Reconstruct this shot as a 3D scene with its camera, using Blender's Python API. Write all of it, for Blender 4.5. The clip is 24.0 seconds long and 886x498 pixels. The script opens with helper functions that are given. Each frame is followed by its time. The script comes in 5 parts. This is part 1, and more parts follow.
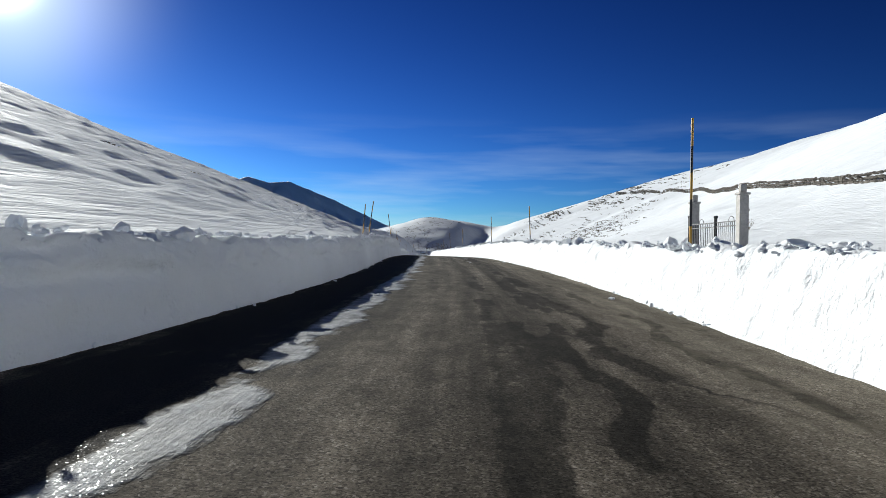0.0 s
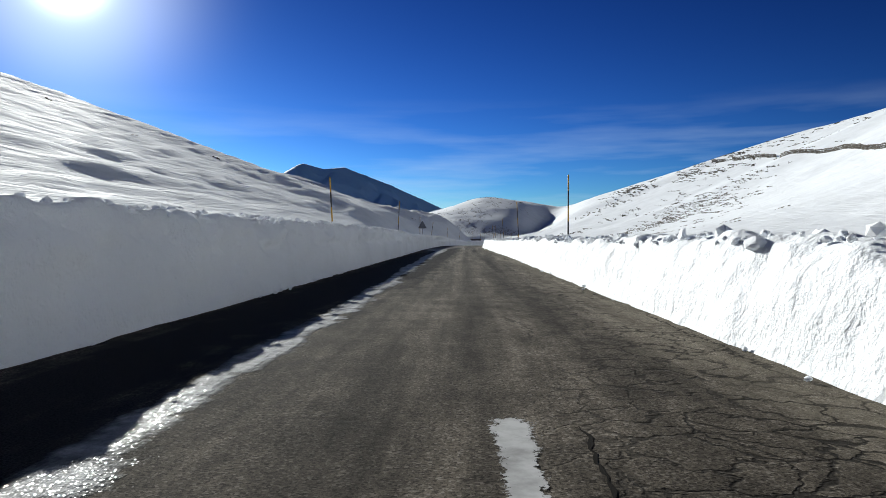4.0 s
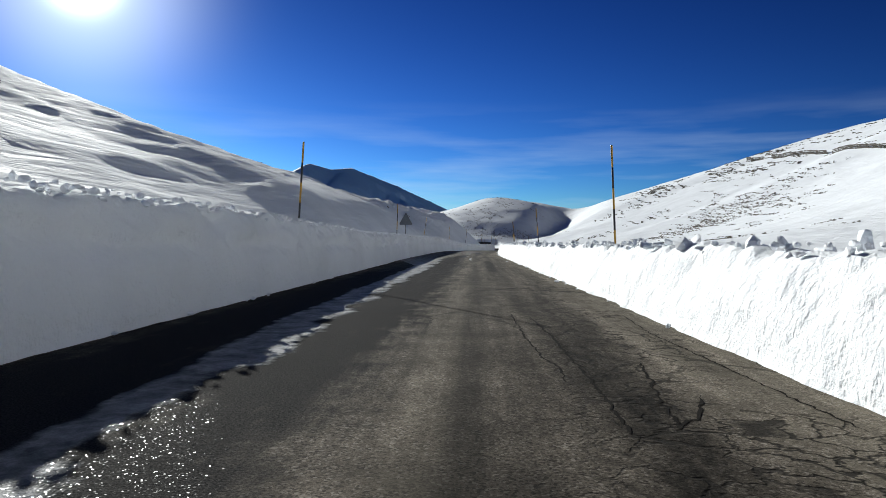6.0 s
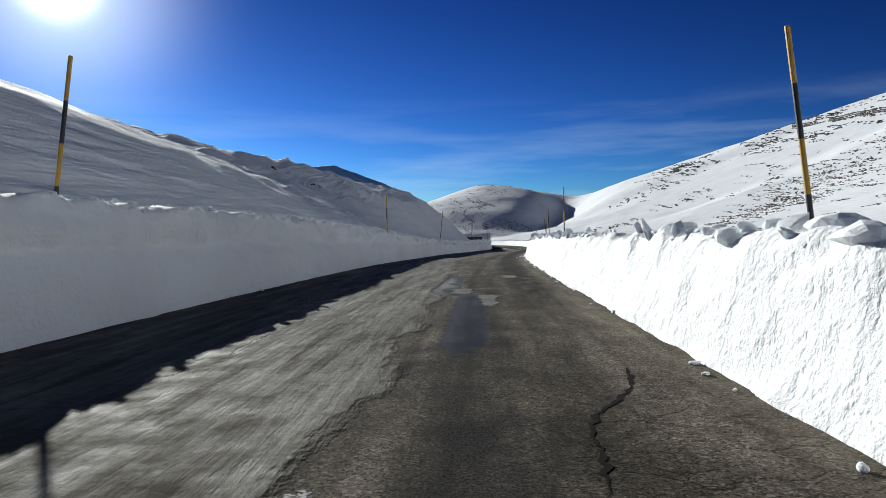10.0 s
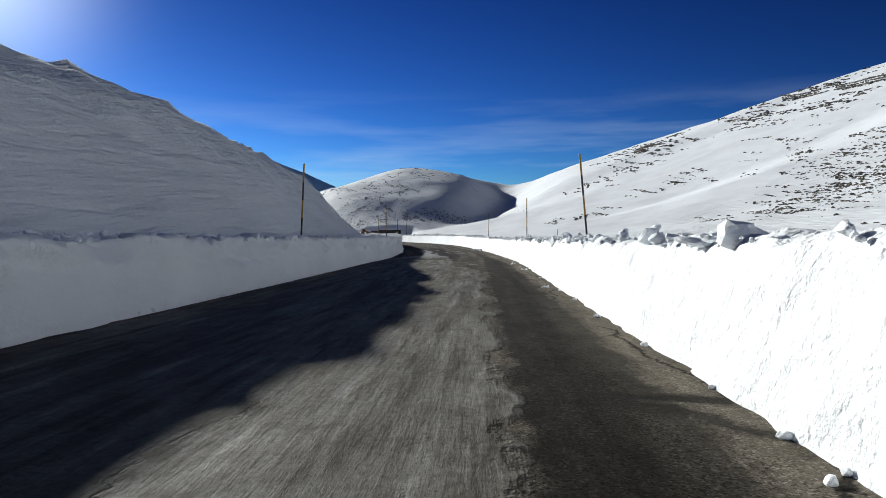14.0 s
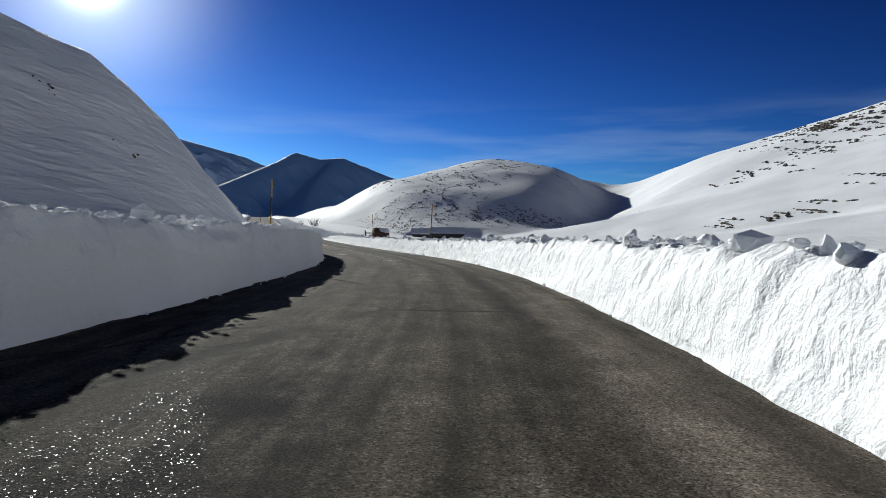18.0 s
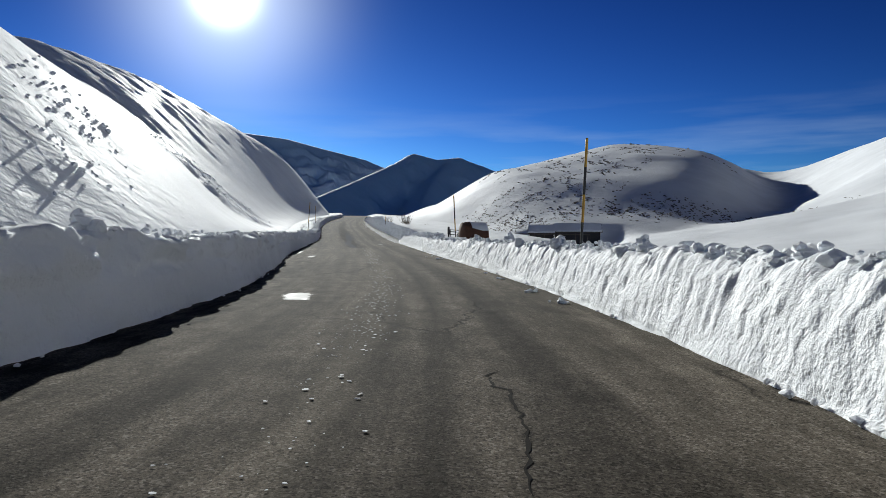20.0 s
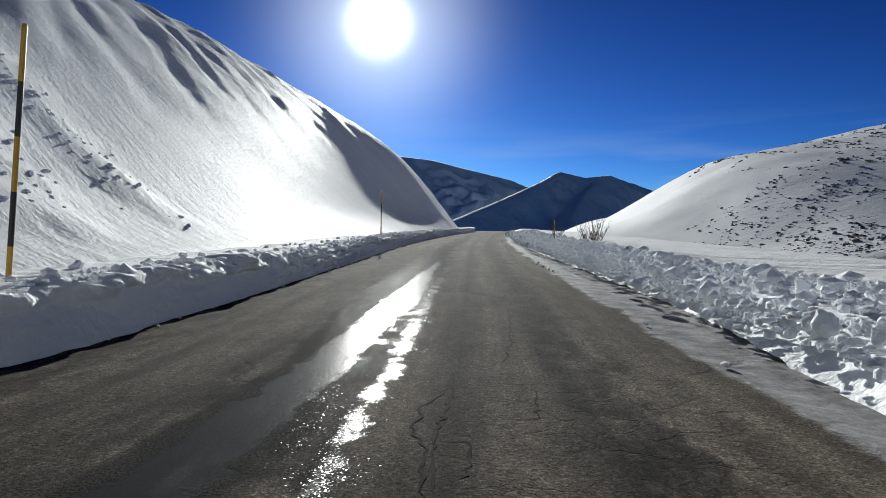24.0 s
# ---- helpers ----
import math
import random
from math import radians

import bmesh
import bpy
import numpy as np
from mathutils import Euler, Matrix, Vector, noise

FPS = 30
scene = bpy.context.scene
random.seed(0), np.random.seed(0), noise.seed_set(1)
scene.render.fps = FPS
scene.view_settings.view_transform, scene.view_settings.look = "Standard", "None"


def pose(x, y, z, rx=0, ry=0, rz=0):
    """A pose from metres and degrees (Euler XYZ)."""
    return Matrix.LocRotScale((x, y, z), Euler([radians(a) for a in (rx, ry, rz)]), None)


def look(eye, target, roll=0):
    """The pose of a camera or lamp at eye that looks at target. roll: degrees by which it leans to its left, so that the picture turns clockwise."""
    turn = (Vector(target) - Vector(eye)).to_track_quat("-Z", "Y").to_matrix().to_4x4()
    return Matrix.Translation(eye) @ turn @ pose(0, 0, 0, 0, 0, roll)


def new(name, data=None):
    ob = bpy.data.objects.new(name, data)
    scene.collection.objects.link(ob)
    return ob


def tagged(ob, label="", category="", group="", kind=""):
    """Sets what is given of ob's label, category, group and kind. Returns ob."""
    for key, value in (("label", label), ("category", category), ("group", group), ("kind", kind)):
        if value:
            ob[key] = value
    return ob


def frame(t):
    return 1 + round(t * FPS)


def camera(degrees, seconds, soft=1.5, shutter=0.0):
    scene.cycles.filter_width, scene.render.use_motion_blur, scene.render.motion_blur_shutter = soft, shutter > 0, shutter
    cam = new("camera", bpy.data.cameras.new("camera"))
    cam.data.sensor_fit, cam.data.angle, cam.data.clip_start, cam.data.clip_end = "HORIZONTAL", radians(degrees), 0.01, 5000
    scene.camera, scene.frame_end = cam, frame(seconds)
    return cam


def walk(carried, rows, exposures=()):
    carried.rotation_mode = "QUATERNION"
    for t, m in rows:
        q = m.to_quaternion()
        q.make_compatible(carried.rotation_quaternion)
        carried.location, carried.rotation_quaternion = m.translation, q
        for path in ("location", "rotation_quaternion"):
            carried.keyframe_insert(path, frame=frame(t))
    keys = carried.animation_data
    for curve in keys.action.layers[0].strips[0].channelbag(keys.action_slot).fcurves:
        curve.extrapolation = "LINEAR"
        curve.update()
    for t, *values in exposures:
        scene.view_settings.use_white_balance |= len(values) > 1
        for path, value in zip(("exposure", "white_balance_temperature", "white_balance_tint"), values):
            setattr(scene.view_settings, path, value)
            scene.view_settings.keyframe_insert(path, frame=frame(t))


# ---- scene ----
cam = camera(66.4, 24.0, soft=0.8)
PATH = [
    (0, (0.0, 0.0, 1.0), (0.0, 2.0, 1.013), 1.2),
    (0.5, (0.271, 6.758, 1.092), (0.257, 8.758, 1.103), 0.9),
    (1, (0.441, 13.51, 1.252), (0.403, 15.51, 1.26), 0.9),
    (1.5, (0.508, 20.227, 1.414), (0.443, 22.226, 1.413), 1.3),
    (2, (0.548, 26.822, 1.523), (0.462, 28.82, 1.52), 0.6),
    (2.5, (0.526, 33.369, 1.598), (0.423, 35.366, 1.588), 0.6),
    (3, (0.419, 39.917, 1.706), (0.295, 41.913, 1.691), 0.4),
    (3.5, (0.26, 46.505, 1.747), (0.115, 48.5, 1.721), 0.2),
    (4, (0.014, 53.132, 1.748), (-0.161, 55.124, 1.712), 0.0),
    (4.5, (-0.318, 59.795, 1.724), (-0.515, 61.785, 1.684), -0.1),
    (5, (-0.698, 66.497, 1.698), (-0.9, 68.486, 1.661), -0.1),
    (5.5, (-1.081, 73.238, 1.687), (-1.278, 75.228, 1.657), 0.1),
    (6, (-1.449, 80.02, 1.67), (-1.647, 82.01, 1.642), 0.7),
    (6.5, (-1.797, 86.744, 1.648), (-1.992, 88.734, 1.623), 0.1),
    (7, (-2.102, 93.421, 1.631), (-2.298, 95.412, 1.603), -0.4),
    (7.5, (-2.396, 100.14, 1.609), (-2.592, 102.13, 1.576), -0.5),
    (8, (-2.664, 106.749, 1.56), (-2.863, 108.738, 1.52), -0.8),
    (8.5, (-2.948, 113.108, 1.561), (-3.147, 115.098, 1.527), -1.0),
    (9, (-3.297, 119.249, 1.553), (-3.492, 121.239, 1.51), -1.0),
    (9.5, (-3.616, 125.399, 1.483), (-3.8, 127.39, 1.435), -1.0),
    (10, (-3.881, 131.489, 1.427), (-4.045, 133.482, 1.388), -1.0),
    (10.5, (-4.088, 137.641, 1.432), (-4.226, 139.635, 1.387), -0.7),
    (11, (-4.214, 143.853, 1.462), (-4.33, 145.849, 1.422), -0.2),
    (11.5, (-4.272, 150.125, 1.435), (-4.367, 152.123, 1.393), 0.1),
    (12, (-4.26, 156.457, 1.405), (-4.331, 158.455, 1.355), 0.2),
    (12.5, (-4.169, 162.848, 1.348), (-4.215, 164.846, 1.287), 0.1),
    (13, (-3.979, 169.289, 1.201), (-3.986, 171.288, 1.137), -0.7),
    (13.5, (-3.639, 175.678, 1.091), (-3.614, 177.677, 1.024), -0.6),
    (14, (-3.163, 182.131, 1.081), (-3.113, 184.13, 1.021), -0.4),
    (14.5, (-2.635, 188.581, 0.919), (-2.565, 190.579, 0.859), -0.7),
    (15, (-2.105, 194.945, 0.868), (-2.024, 196.942, 0.805), -1.1),
    (15.5, (-1.58, 201.36, 0.838), (-1.498, 203.358, 0.775), -1.3),
    (16, (-1.144, 207.811, 0.727), (-1.091, 209.809, 0.664), -0.3),
    (16.5, (-0.793, 214.257, 0.632), (-0.789, 216.255, 0.563), 0.5),
    (17, (-0.652, 220.712, 0.494), (-0.714, 222.709, 0.413), 0.8),
    (17.5, (-0.752, 227.154, 0.364), (-0.88, 229.148, 0.285), 1.7),
    (18, (-1.019, 233.548, 0.429), (-1.232, 235.536, 0.393), 0.9),
    (18.5, (-1.558, 239.884, 0.462), (-1.855, 241.861, 0.438), 0.4),
    (19, (-2.343, 246.152, 0.493), (-2.713, 248.117, 0.458), 0.3),
    (19.5, (-3.334, 252.346, 0.471), (-3.767, 254.297, 0.416), 0.5),
    (20, (-4.734, 258.413, 0.454), (-5.288, 260.334, 0.413), 0.3),
    (20.5, (-6.408, 264.34, 0.433), (-7.074, 266.226, 0.399), 0.4),
    (21, (-8.384, 270.054, 0.385), (-9.154, 271.9, 0.358), 0.2),
    (21.5, (-10.569, 275.559, 0.347), (-11.416, 277.371, 0.331), 1.1),
    (22, (-12.845, 280.853, 0.494), (-13.744, 282.639, 0.489), 1.3),
    (22.5, (-15.211, 286.089, 0.538), (-16.146, 287.857, 0.555), 1.0),
    (23, (-17.621, 291.308, 0.651), (-18.557, 293.076, 0.66), 1.1),
    (23.5, (-20.036, 296.478, 0.75), (-20.968, 298.248, 0.755), 1.1),
    (24, (-22.462, 301.473, 0.879), (-23.408, 303.235, 0.895), 0.8),
]
walk(cam, [(t, look(eye, target, roll)) for t, eye, target, roll in PATH], exposures=[(0, 0.72, 6500, 5), (6, 0.7, 6500, 5), (10, 0.62, 6500, 5), (14, 0.64, 6500, 5), (17, 0.54, 6500, 5), (20, 0.48, 6500, 5), (24, 0.44, 6500, 5)])

# ---- light ----
SUN_AZ, SUN_EL = radians(33.2), radians(18.0)
SUN_DIR = Vector((-math.sin(SUN_AZ) * math.cos(SUN_EL), math.cos(SUN_AZ) * math.cos(SUN_EL), math.sin(SUN_EL)))
world = bpy.data.worlds.new("winter_sky")
scene.world = world
world.use_nodes = True
wt = world.node_tree
wt.nodes.clear()
w_sky = wt.nodes.new("ShaderNodeTexSky")
w_sky.sky_type = "NISHITA"
w_sky.sun_disc = False
w_sky.sun_elevation = SUN_EL
w_sky.sun_rotation = -SUN_AZ
w_sky.altitude = 1800
w_sky.air_density, w_sky.dust_density, w_sky.ozone_density = 1.0, 0.35, 3.0
w_bg = wt.nodes.new("ShaderNodeBackground")
w_bg.inputs["Strength"].default_value = 1.0
w_out = wt.nodes.new("ShaderNodeOutputWorld")
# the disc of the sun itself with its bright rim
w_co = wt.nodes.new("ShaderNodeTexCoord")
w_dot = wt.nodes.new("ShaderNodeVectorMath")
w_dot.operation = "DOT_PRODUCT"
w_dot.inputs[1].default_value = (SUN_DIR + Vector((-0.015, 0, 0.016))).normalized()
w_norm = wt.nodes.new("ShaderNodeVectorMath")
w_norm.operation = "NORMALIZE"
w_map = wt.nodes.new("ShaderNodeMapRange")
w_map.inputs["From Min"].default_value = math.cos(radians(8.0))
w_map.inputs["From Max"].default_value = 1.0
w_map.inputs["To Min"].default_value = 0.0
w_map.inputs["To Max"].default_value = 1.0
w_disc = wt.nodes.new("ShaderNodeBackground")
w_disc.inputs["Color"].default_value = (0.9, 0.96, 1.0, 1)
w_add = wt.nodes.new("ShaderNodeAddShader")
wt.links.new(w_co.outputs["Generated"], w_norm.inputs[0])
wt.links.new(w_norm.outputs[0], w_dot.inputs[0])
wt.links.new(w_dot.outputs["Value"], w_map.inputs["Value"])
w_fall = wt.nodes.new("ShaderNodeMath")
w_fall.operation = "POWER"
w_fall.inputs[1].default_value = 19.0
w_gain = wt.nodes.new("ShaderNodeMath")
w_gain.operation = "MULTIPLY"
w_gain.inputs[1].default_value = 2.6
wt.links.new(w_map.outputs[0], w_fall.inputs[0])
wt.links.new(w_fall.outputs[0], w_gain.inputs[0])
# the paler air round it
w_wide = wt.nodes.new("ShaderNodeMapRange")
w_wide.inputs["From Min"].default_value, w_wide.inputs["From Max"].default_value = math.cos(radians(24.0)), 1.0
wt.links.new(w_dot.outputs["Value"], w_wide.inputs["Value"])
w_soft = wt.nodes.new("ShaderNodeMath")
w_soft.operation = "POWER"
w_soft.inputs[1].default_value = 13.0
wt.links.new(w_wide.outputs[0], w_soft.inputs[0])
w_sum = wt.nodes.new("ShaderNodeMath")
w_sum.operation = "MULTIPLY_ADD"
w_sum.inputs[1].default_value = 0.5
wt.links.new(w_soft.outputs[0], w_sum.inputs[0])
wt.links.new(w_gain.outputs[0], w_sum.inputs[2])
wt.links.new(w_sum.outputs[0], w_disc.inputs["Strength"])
# thin, dry mountain air: a deep blue that pales towards the horizon
w_dim = wt.nodes.new("ShaderNodeVectorMath")
w_dim.operation = "SCALE"
w_dim.inputs["Scale"].default_value = 0.083
w_deep = wt.nodes.new("ShaderNodeGamma")
w_deep.inputs["Gamma"].default_value = 2.3
w_tint = wt.nodes.new("ShaderNodeVectorMath")
w_tint.operation = "MULTIPLY"
w_tint.inputs[1].default_value = (0.55, 0.75, 1.0)
wt.links.new(w_sky.outputs[0], w_dim.inputs[0])
wt.links.new(w_dim.outputs[0], w_deep.inputs["Color"])
wt.links.new(w_deep.outputs[0], w_tint.inputs[0])
# a veil of thin high cloud low over the horizon
w_sep = wt.nodes.new("ShaderNodeSeparateXYZ")
wt.links.new(w_norm.outputs[0], w_sep.inputs[0])
w_flat = wt.nodes.new("ShaderNodeMapping")
w_flat.inputs["Scale"].default_value = (1.6, 1.6, 16.0)
w_flat.inputs["Rotation"].default_value = (0.05, 0.12, 0)
wt.links.new(w_norm.outputs[0], w_flat.inputs["Vector"])
w_cloud = wt.nodes.new("ShaderNodeTexNoise")
w_cloud.inputs["Scale"].default_value, w_cloud.inputs["Detail"].default_value = 2.2, 7.0
wt.links.new(w_flat.outputs[0], w_cloud.inputs["Vector"])
w_thin = wt.nodes.new("ShaderNodeMapRange")
w_thin.inputs["From Min"].default_value, w_thin.inputs["From Max"].default_value = 0.45, 0.75
wt.links.new(w_cloud.outputs["Fac"], w_thin.inputs["Value"])
w_low = wt.nodes.new("ShaderNodeMapRange")
w_low.inputs["From Min"].default_value, w_low.inputs["From Max"].default_value = 0.2, 0.06
w_low.inputs["To Max"].default_value = 0.5
wt.links.new(w_sep.outputs["Z"], w_low.inputs["Value"])
w_veil = wt.nodes.new("ShaderNodeMath")
w_veil.operation = "MULTIPLY"
wt.links.new(w_thin.outputs[0], w_veil.inputs[0])
wt.links.new(w_low.outputs[0], w_veil.inputs[1])
w_mix = wt.nodes.new("ShaderNodeMix")
w_mix.data_type = "RGBA"
w_mix.inputs[7].default_value = (0.36, 0.45, 0.58, 1)
wt.links.new(w_veil.outputs[0], w_mix.inputs[0])
wt.links.new(w_tint.outputs[0], w_mix.inputs[6])
wt.links.new(w_mix.outputs[2], w_bg.inputs["Color"])
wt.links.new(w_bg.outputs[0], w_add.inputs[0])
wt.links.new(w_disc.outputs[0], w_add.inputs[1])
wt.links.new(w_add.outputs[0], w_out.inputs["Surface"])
sun_data = bpy.data.lights.new("sun", "SUN")
sun_data.energy, sun_data.angle, sun_data.color = 4.5, radians(0.53), (1.0, 0.99, 0.965)
sun_ob = new("sun", sun_data)
sun_ob.matrix_world = look(SUN_DIR * 100, (0, 0, 0))


# ---- numbers of the place ----
def vnoise(x, y, seed=0):
    """Smooth value noise of two coordinates, 0 to 1."""
    xi, yi = np.floor(x).astype(np.int64), np.floor(y).astype(np.int64)
    fx, fy = x - xi, y - yi
    fx, fy = fx * fx * (3 - 2 * fx), fy * fy * (3 - 2 * fy)

    def lattice(a, b):
        k = (a * 374761393 + b * 668265263 + seed * 974634541) & 0x7FFFFFFF
        k = ((k ^ (k >> 13)) * 1274126177) & 0x7FFFFFFF
        return ((k ^ (k >> 16)) & 0xFFFF) / 65535.0

    return (lattice(xi, yi) * (1 - fx) + lattice(xi + 1, yi) * fx) * (1 - fy) + (lattice(xi, yi + 1) * (1 - fx) + lattice(xi + 1, yi + 1) * fx) * fy


def fbm(x, y, octaves=4, seed=0):
    """Layers of noise round zero, within about one."""
    total, size = 0.0, 1.0
    for k in range(octaves):
        total = total + size * (vnoise(x * 2**k, y * 2**k, seed + k) * 2 - 1)
        size *= 0.5
    return total / 1.6


def along(y, knots, values):
    """A smooth curve through values at knots."""
    k, v = np.array(knots, float), np.array(values, float)
    m = np.gradient(v, k)
    i = np.clip(np.searchsorted(k, y) - 1, 0, len(k) - 2)
    step = k[i + 1] - k[i]
    u = np.clip((y - k[i]) / step, 0, 1)
    return (2 * u**3 - 3 * u**2 + 1) * v[i] + (u**3 - 2 * u**2 + u) * step * m[i] + (3 * u**2 - 2 * u**3) * v[i + 1] + (u**3 - u**2) * step * m[i + 1]


ROAD_Y = [-60, 0, 13.5, 26.8, 40, 53, 66.5, 80, 93.5, 106.7, 119, 131.5, 144, 156.5, 169, 182, 195, 208, 221, 233.5, 246, 258, 269.7, 280.4, 291, 301]
ROAD_X = [-2.6, -0.2, 0.2, 0.26, 0.09, -0.36, -1.14, -1.98, -2.72, -3.37, -4.05, -4.72, -5.1, -5.2, -4.96, -4.19, -3.18, -2.23, -1.72, -2.06, -3.36, -5.71, -9.35, -13.8, -18.6, -23.45]
ROAD_Z = [-0.5, 0, 0.25, 0.52, 0.71, 0.75, 0.7, 0.67, 0.63, 0.56, 0.53, 0.45, 0.45, 0.38, 0.2, 0.06, -0.13, -0.29, -0.5, -0.56, -0.53, -0.56, -0.6, -0.51, -0.35, -0.12]


def road_x(y):
    e = np.clip(y - 301, 0, None)
    return along(y, ROAD_Y, ROAD_X) - 0.48 * e + 0.0012 * np.clip(e - 25, 0, 60) ** 2


def road_z(y):
    return along(y, ROAD_Y, ROAD_Z) + 0.02 * np.clip(y - 301, 0, 100) + 0.03 * np.clip(y - 306, 0, 100)


def road_turn(y):
    return np.arctan2(road_x(y + 1) - road_x(y - 1), 2.0)


EDGE_Y = [-60, 0, 20, 35, 60, 95, 105, 130, 150, 185, 205, 222, 235, 255, 266, 277, 288, 297, 306, 330, 420]
EDGE_L = [3.2, 3.2, 2.85, 3.2, 3.2, 3.25, 3.45, 3.55, 3.35, 3.65, 3.65, 3.3, 2.8, 2.4, 2.4, 2.8, 3.35, 2.9, 2.45, 2.5, 2.7]
EDGE_R = [3.2, 3.2, 3.35, 3.0, 2.9, 2.9, 2.75, 2.55, 2.5, 2.6, 2.7, 2.87, 3.0, 3.25, 3.35, 3.3, 3.15, 3.2, 3.2, 2.9, 2.7]
BANK_L = [1.1, 1.02, 1.0, 1.15, 1.35, 1.45, 1.36, 1.43, 1.45, 1.1, 1.05, 1.12, 1.15, 1.1, 1.05, 1.0, 0.92, 0.78, 0.6, 0.6, 0.6]
BANK_R = [1.0, 1.0, 1.0, 1.05, 1.0, 0.97, 0.95, 0.95, 0.95, 1.0, 0.97, 0.94, 0.95, 0.92, 0.9, 0.83, 0.73, 0.66, 0.4, 0.4, 0.45]
FIELD_R = [0.95, 0.95, 0.95, 1.0, 0.95, 0.92, 0.9, 0.9, 0.9, 0.95, 0.9, 0.85, 0.8, 0.75, 0.6, 0.5, 0.35, 0.3, 0.2, 0.1, 0.0]

LEFT_Y = [-60, 0, 30, 55, 80, 98, 113, 127, 140, 155, 170, 182, 195, 205, 215, 224, 232, 240, 248, 256, 264, 273, 282, 292, 302, 313, 325, 340, 355, 385, 420, 520]
LEFT_TOP = [49.9, 46.9, 44.0, 42.1, 39.6, 38.0, 36.4, 31.7, 23.2, 16.7, 12.2, 6.6, 6.0, 7.15, 8.6, 8.5, 9.9, 10.4, 9.6, 10.2, 11.1, 12.0, 12.4, 15.4, 19.1, 23.6, 30.7, 32.4, 34.1, 24.0, 16.0, 17.9]
LEFT_RUN = [104.0, 98.5, 93.6, 90.1, 89.0, 87.0, 88.0, 95.0, 65.0, 47.2, 29.3, 7.8, 5.0, 5.0, 6.4, 6.8, 7.8, 8.1, 6.3, 5.2, 5.8, 7.2, 8.6, 13.0, 18.1, 24.6, 30.6, 29.3, 29.1, 16.0, 10.0, 14.0]
# the steep cut that the road makes into the foot of the slope
TOE_Y = [-60, 92, 105, 116, 130, 150, 172, 190, 520]
TOE = [0, 0, 0.5, 1.7, 2.1, 2.1, 0.9, 0, 0]
RIGHT_Y = [-60, 60, 150, 250, 350, 450, 600]
RIGHT_TOP = [61.0, 61.0, 62.0, 60.0, 57.0, 39.0, 18.0]
RIGHT_RUN = [133.4, 151.0, 168.0, 172.0, 205.0, 215.0, 245.0]


# old slides on the far hill: from x, y to x, y, half width, thickness
SLIDE = [(-34.0, 294.0, -37.2, 302.4, 1.0, 0.18), (-37.2, 302.4, -33.0, 300.0, 1.1, 0.24), (-33.4, 300.5, -36.3, 308.0, 1.3, 0.28), (-41.0, 301.5, -42.0, 309.4, 1.6, 0.2), (-42.0, 309.4, -36.5, 310.0, 1.8, 0.2), (-45.0, 313.0, -39.0, 315.0, 1.4, 0.16), (-23.0, 277.0, -16.5, 270.0, 1.6, 0.15)]


def hump(x, y, cx, cy, top, left, right, deep):
    ex, ey = x - cx, y - cy
    wide = np.where(ex < 0, left, right)
    far = np.where(ey < 0, deep, deep * 1.3)
    return top * np.exp(-((ex / wide) ** 2) - (ey / far) ** 2)


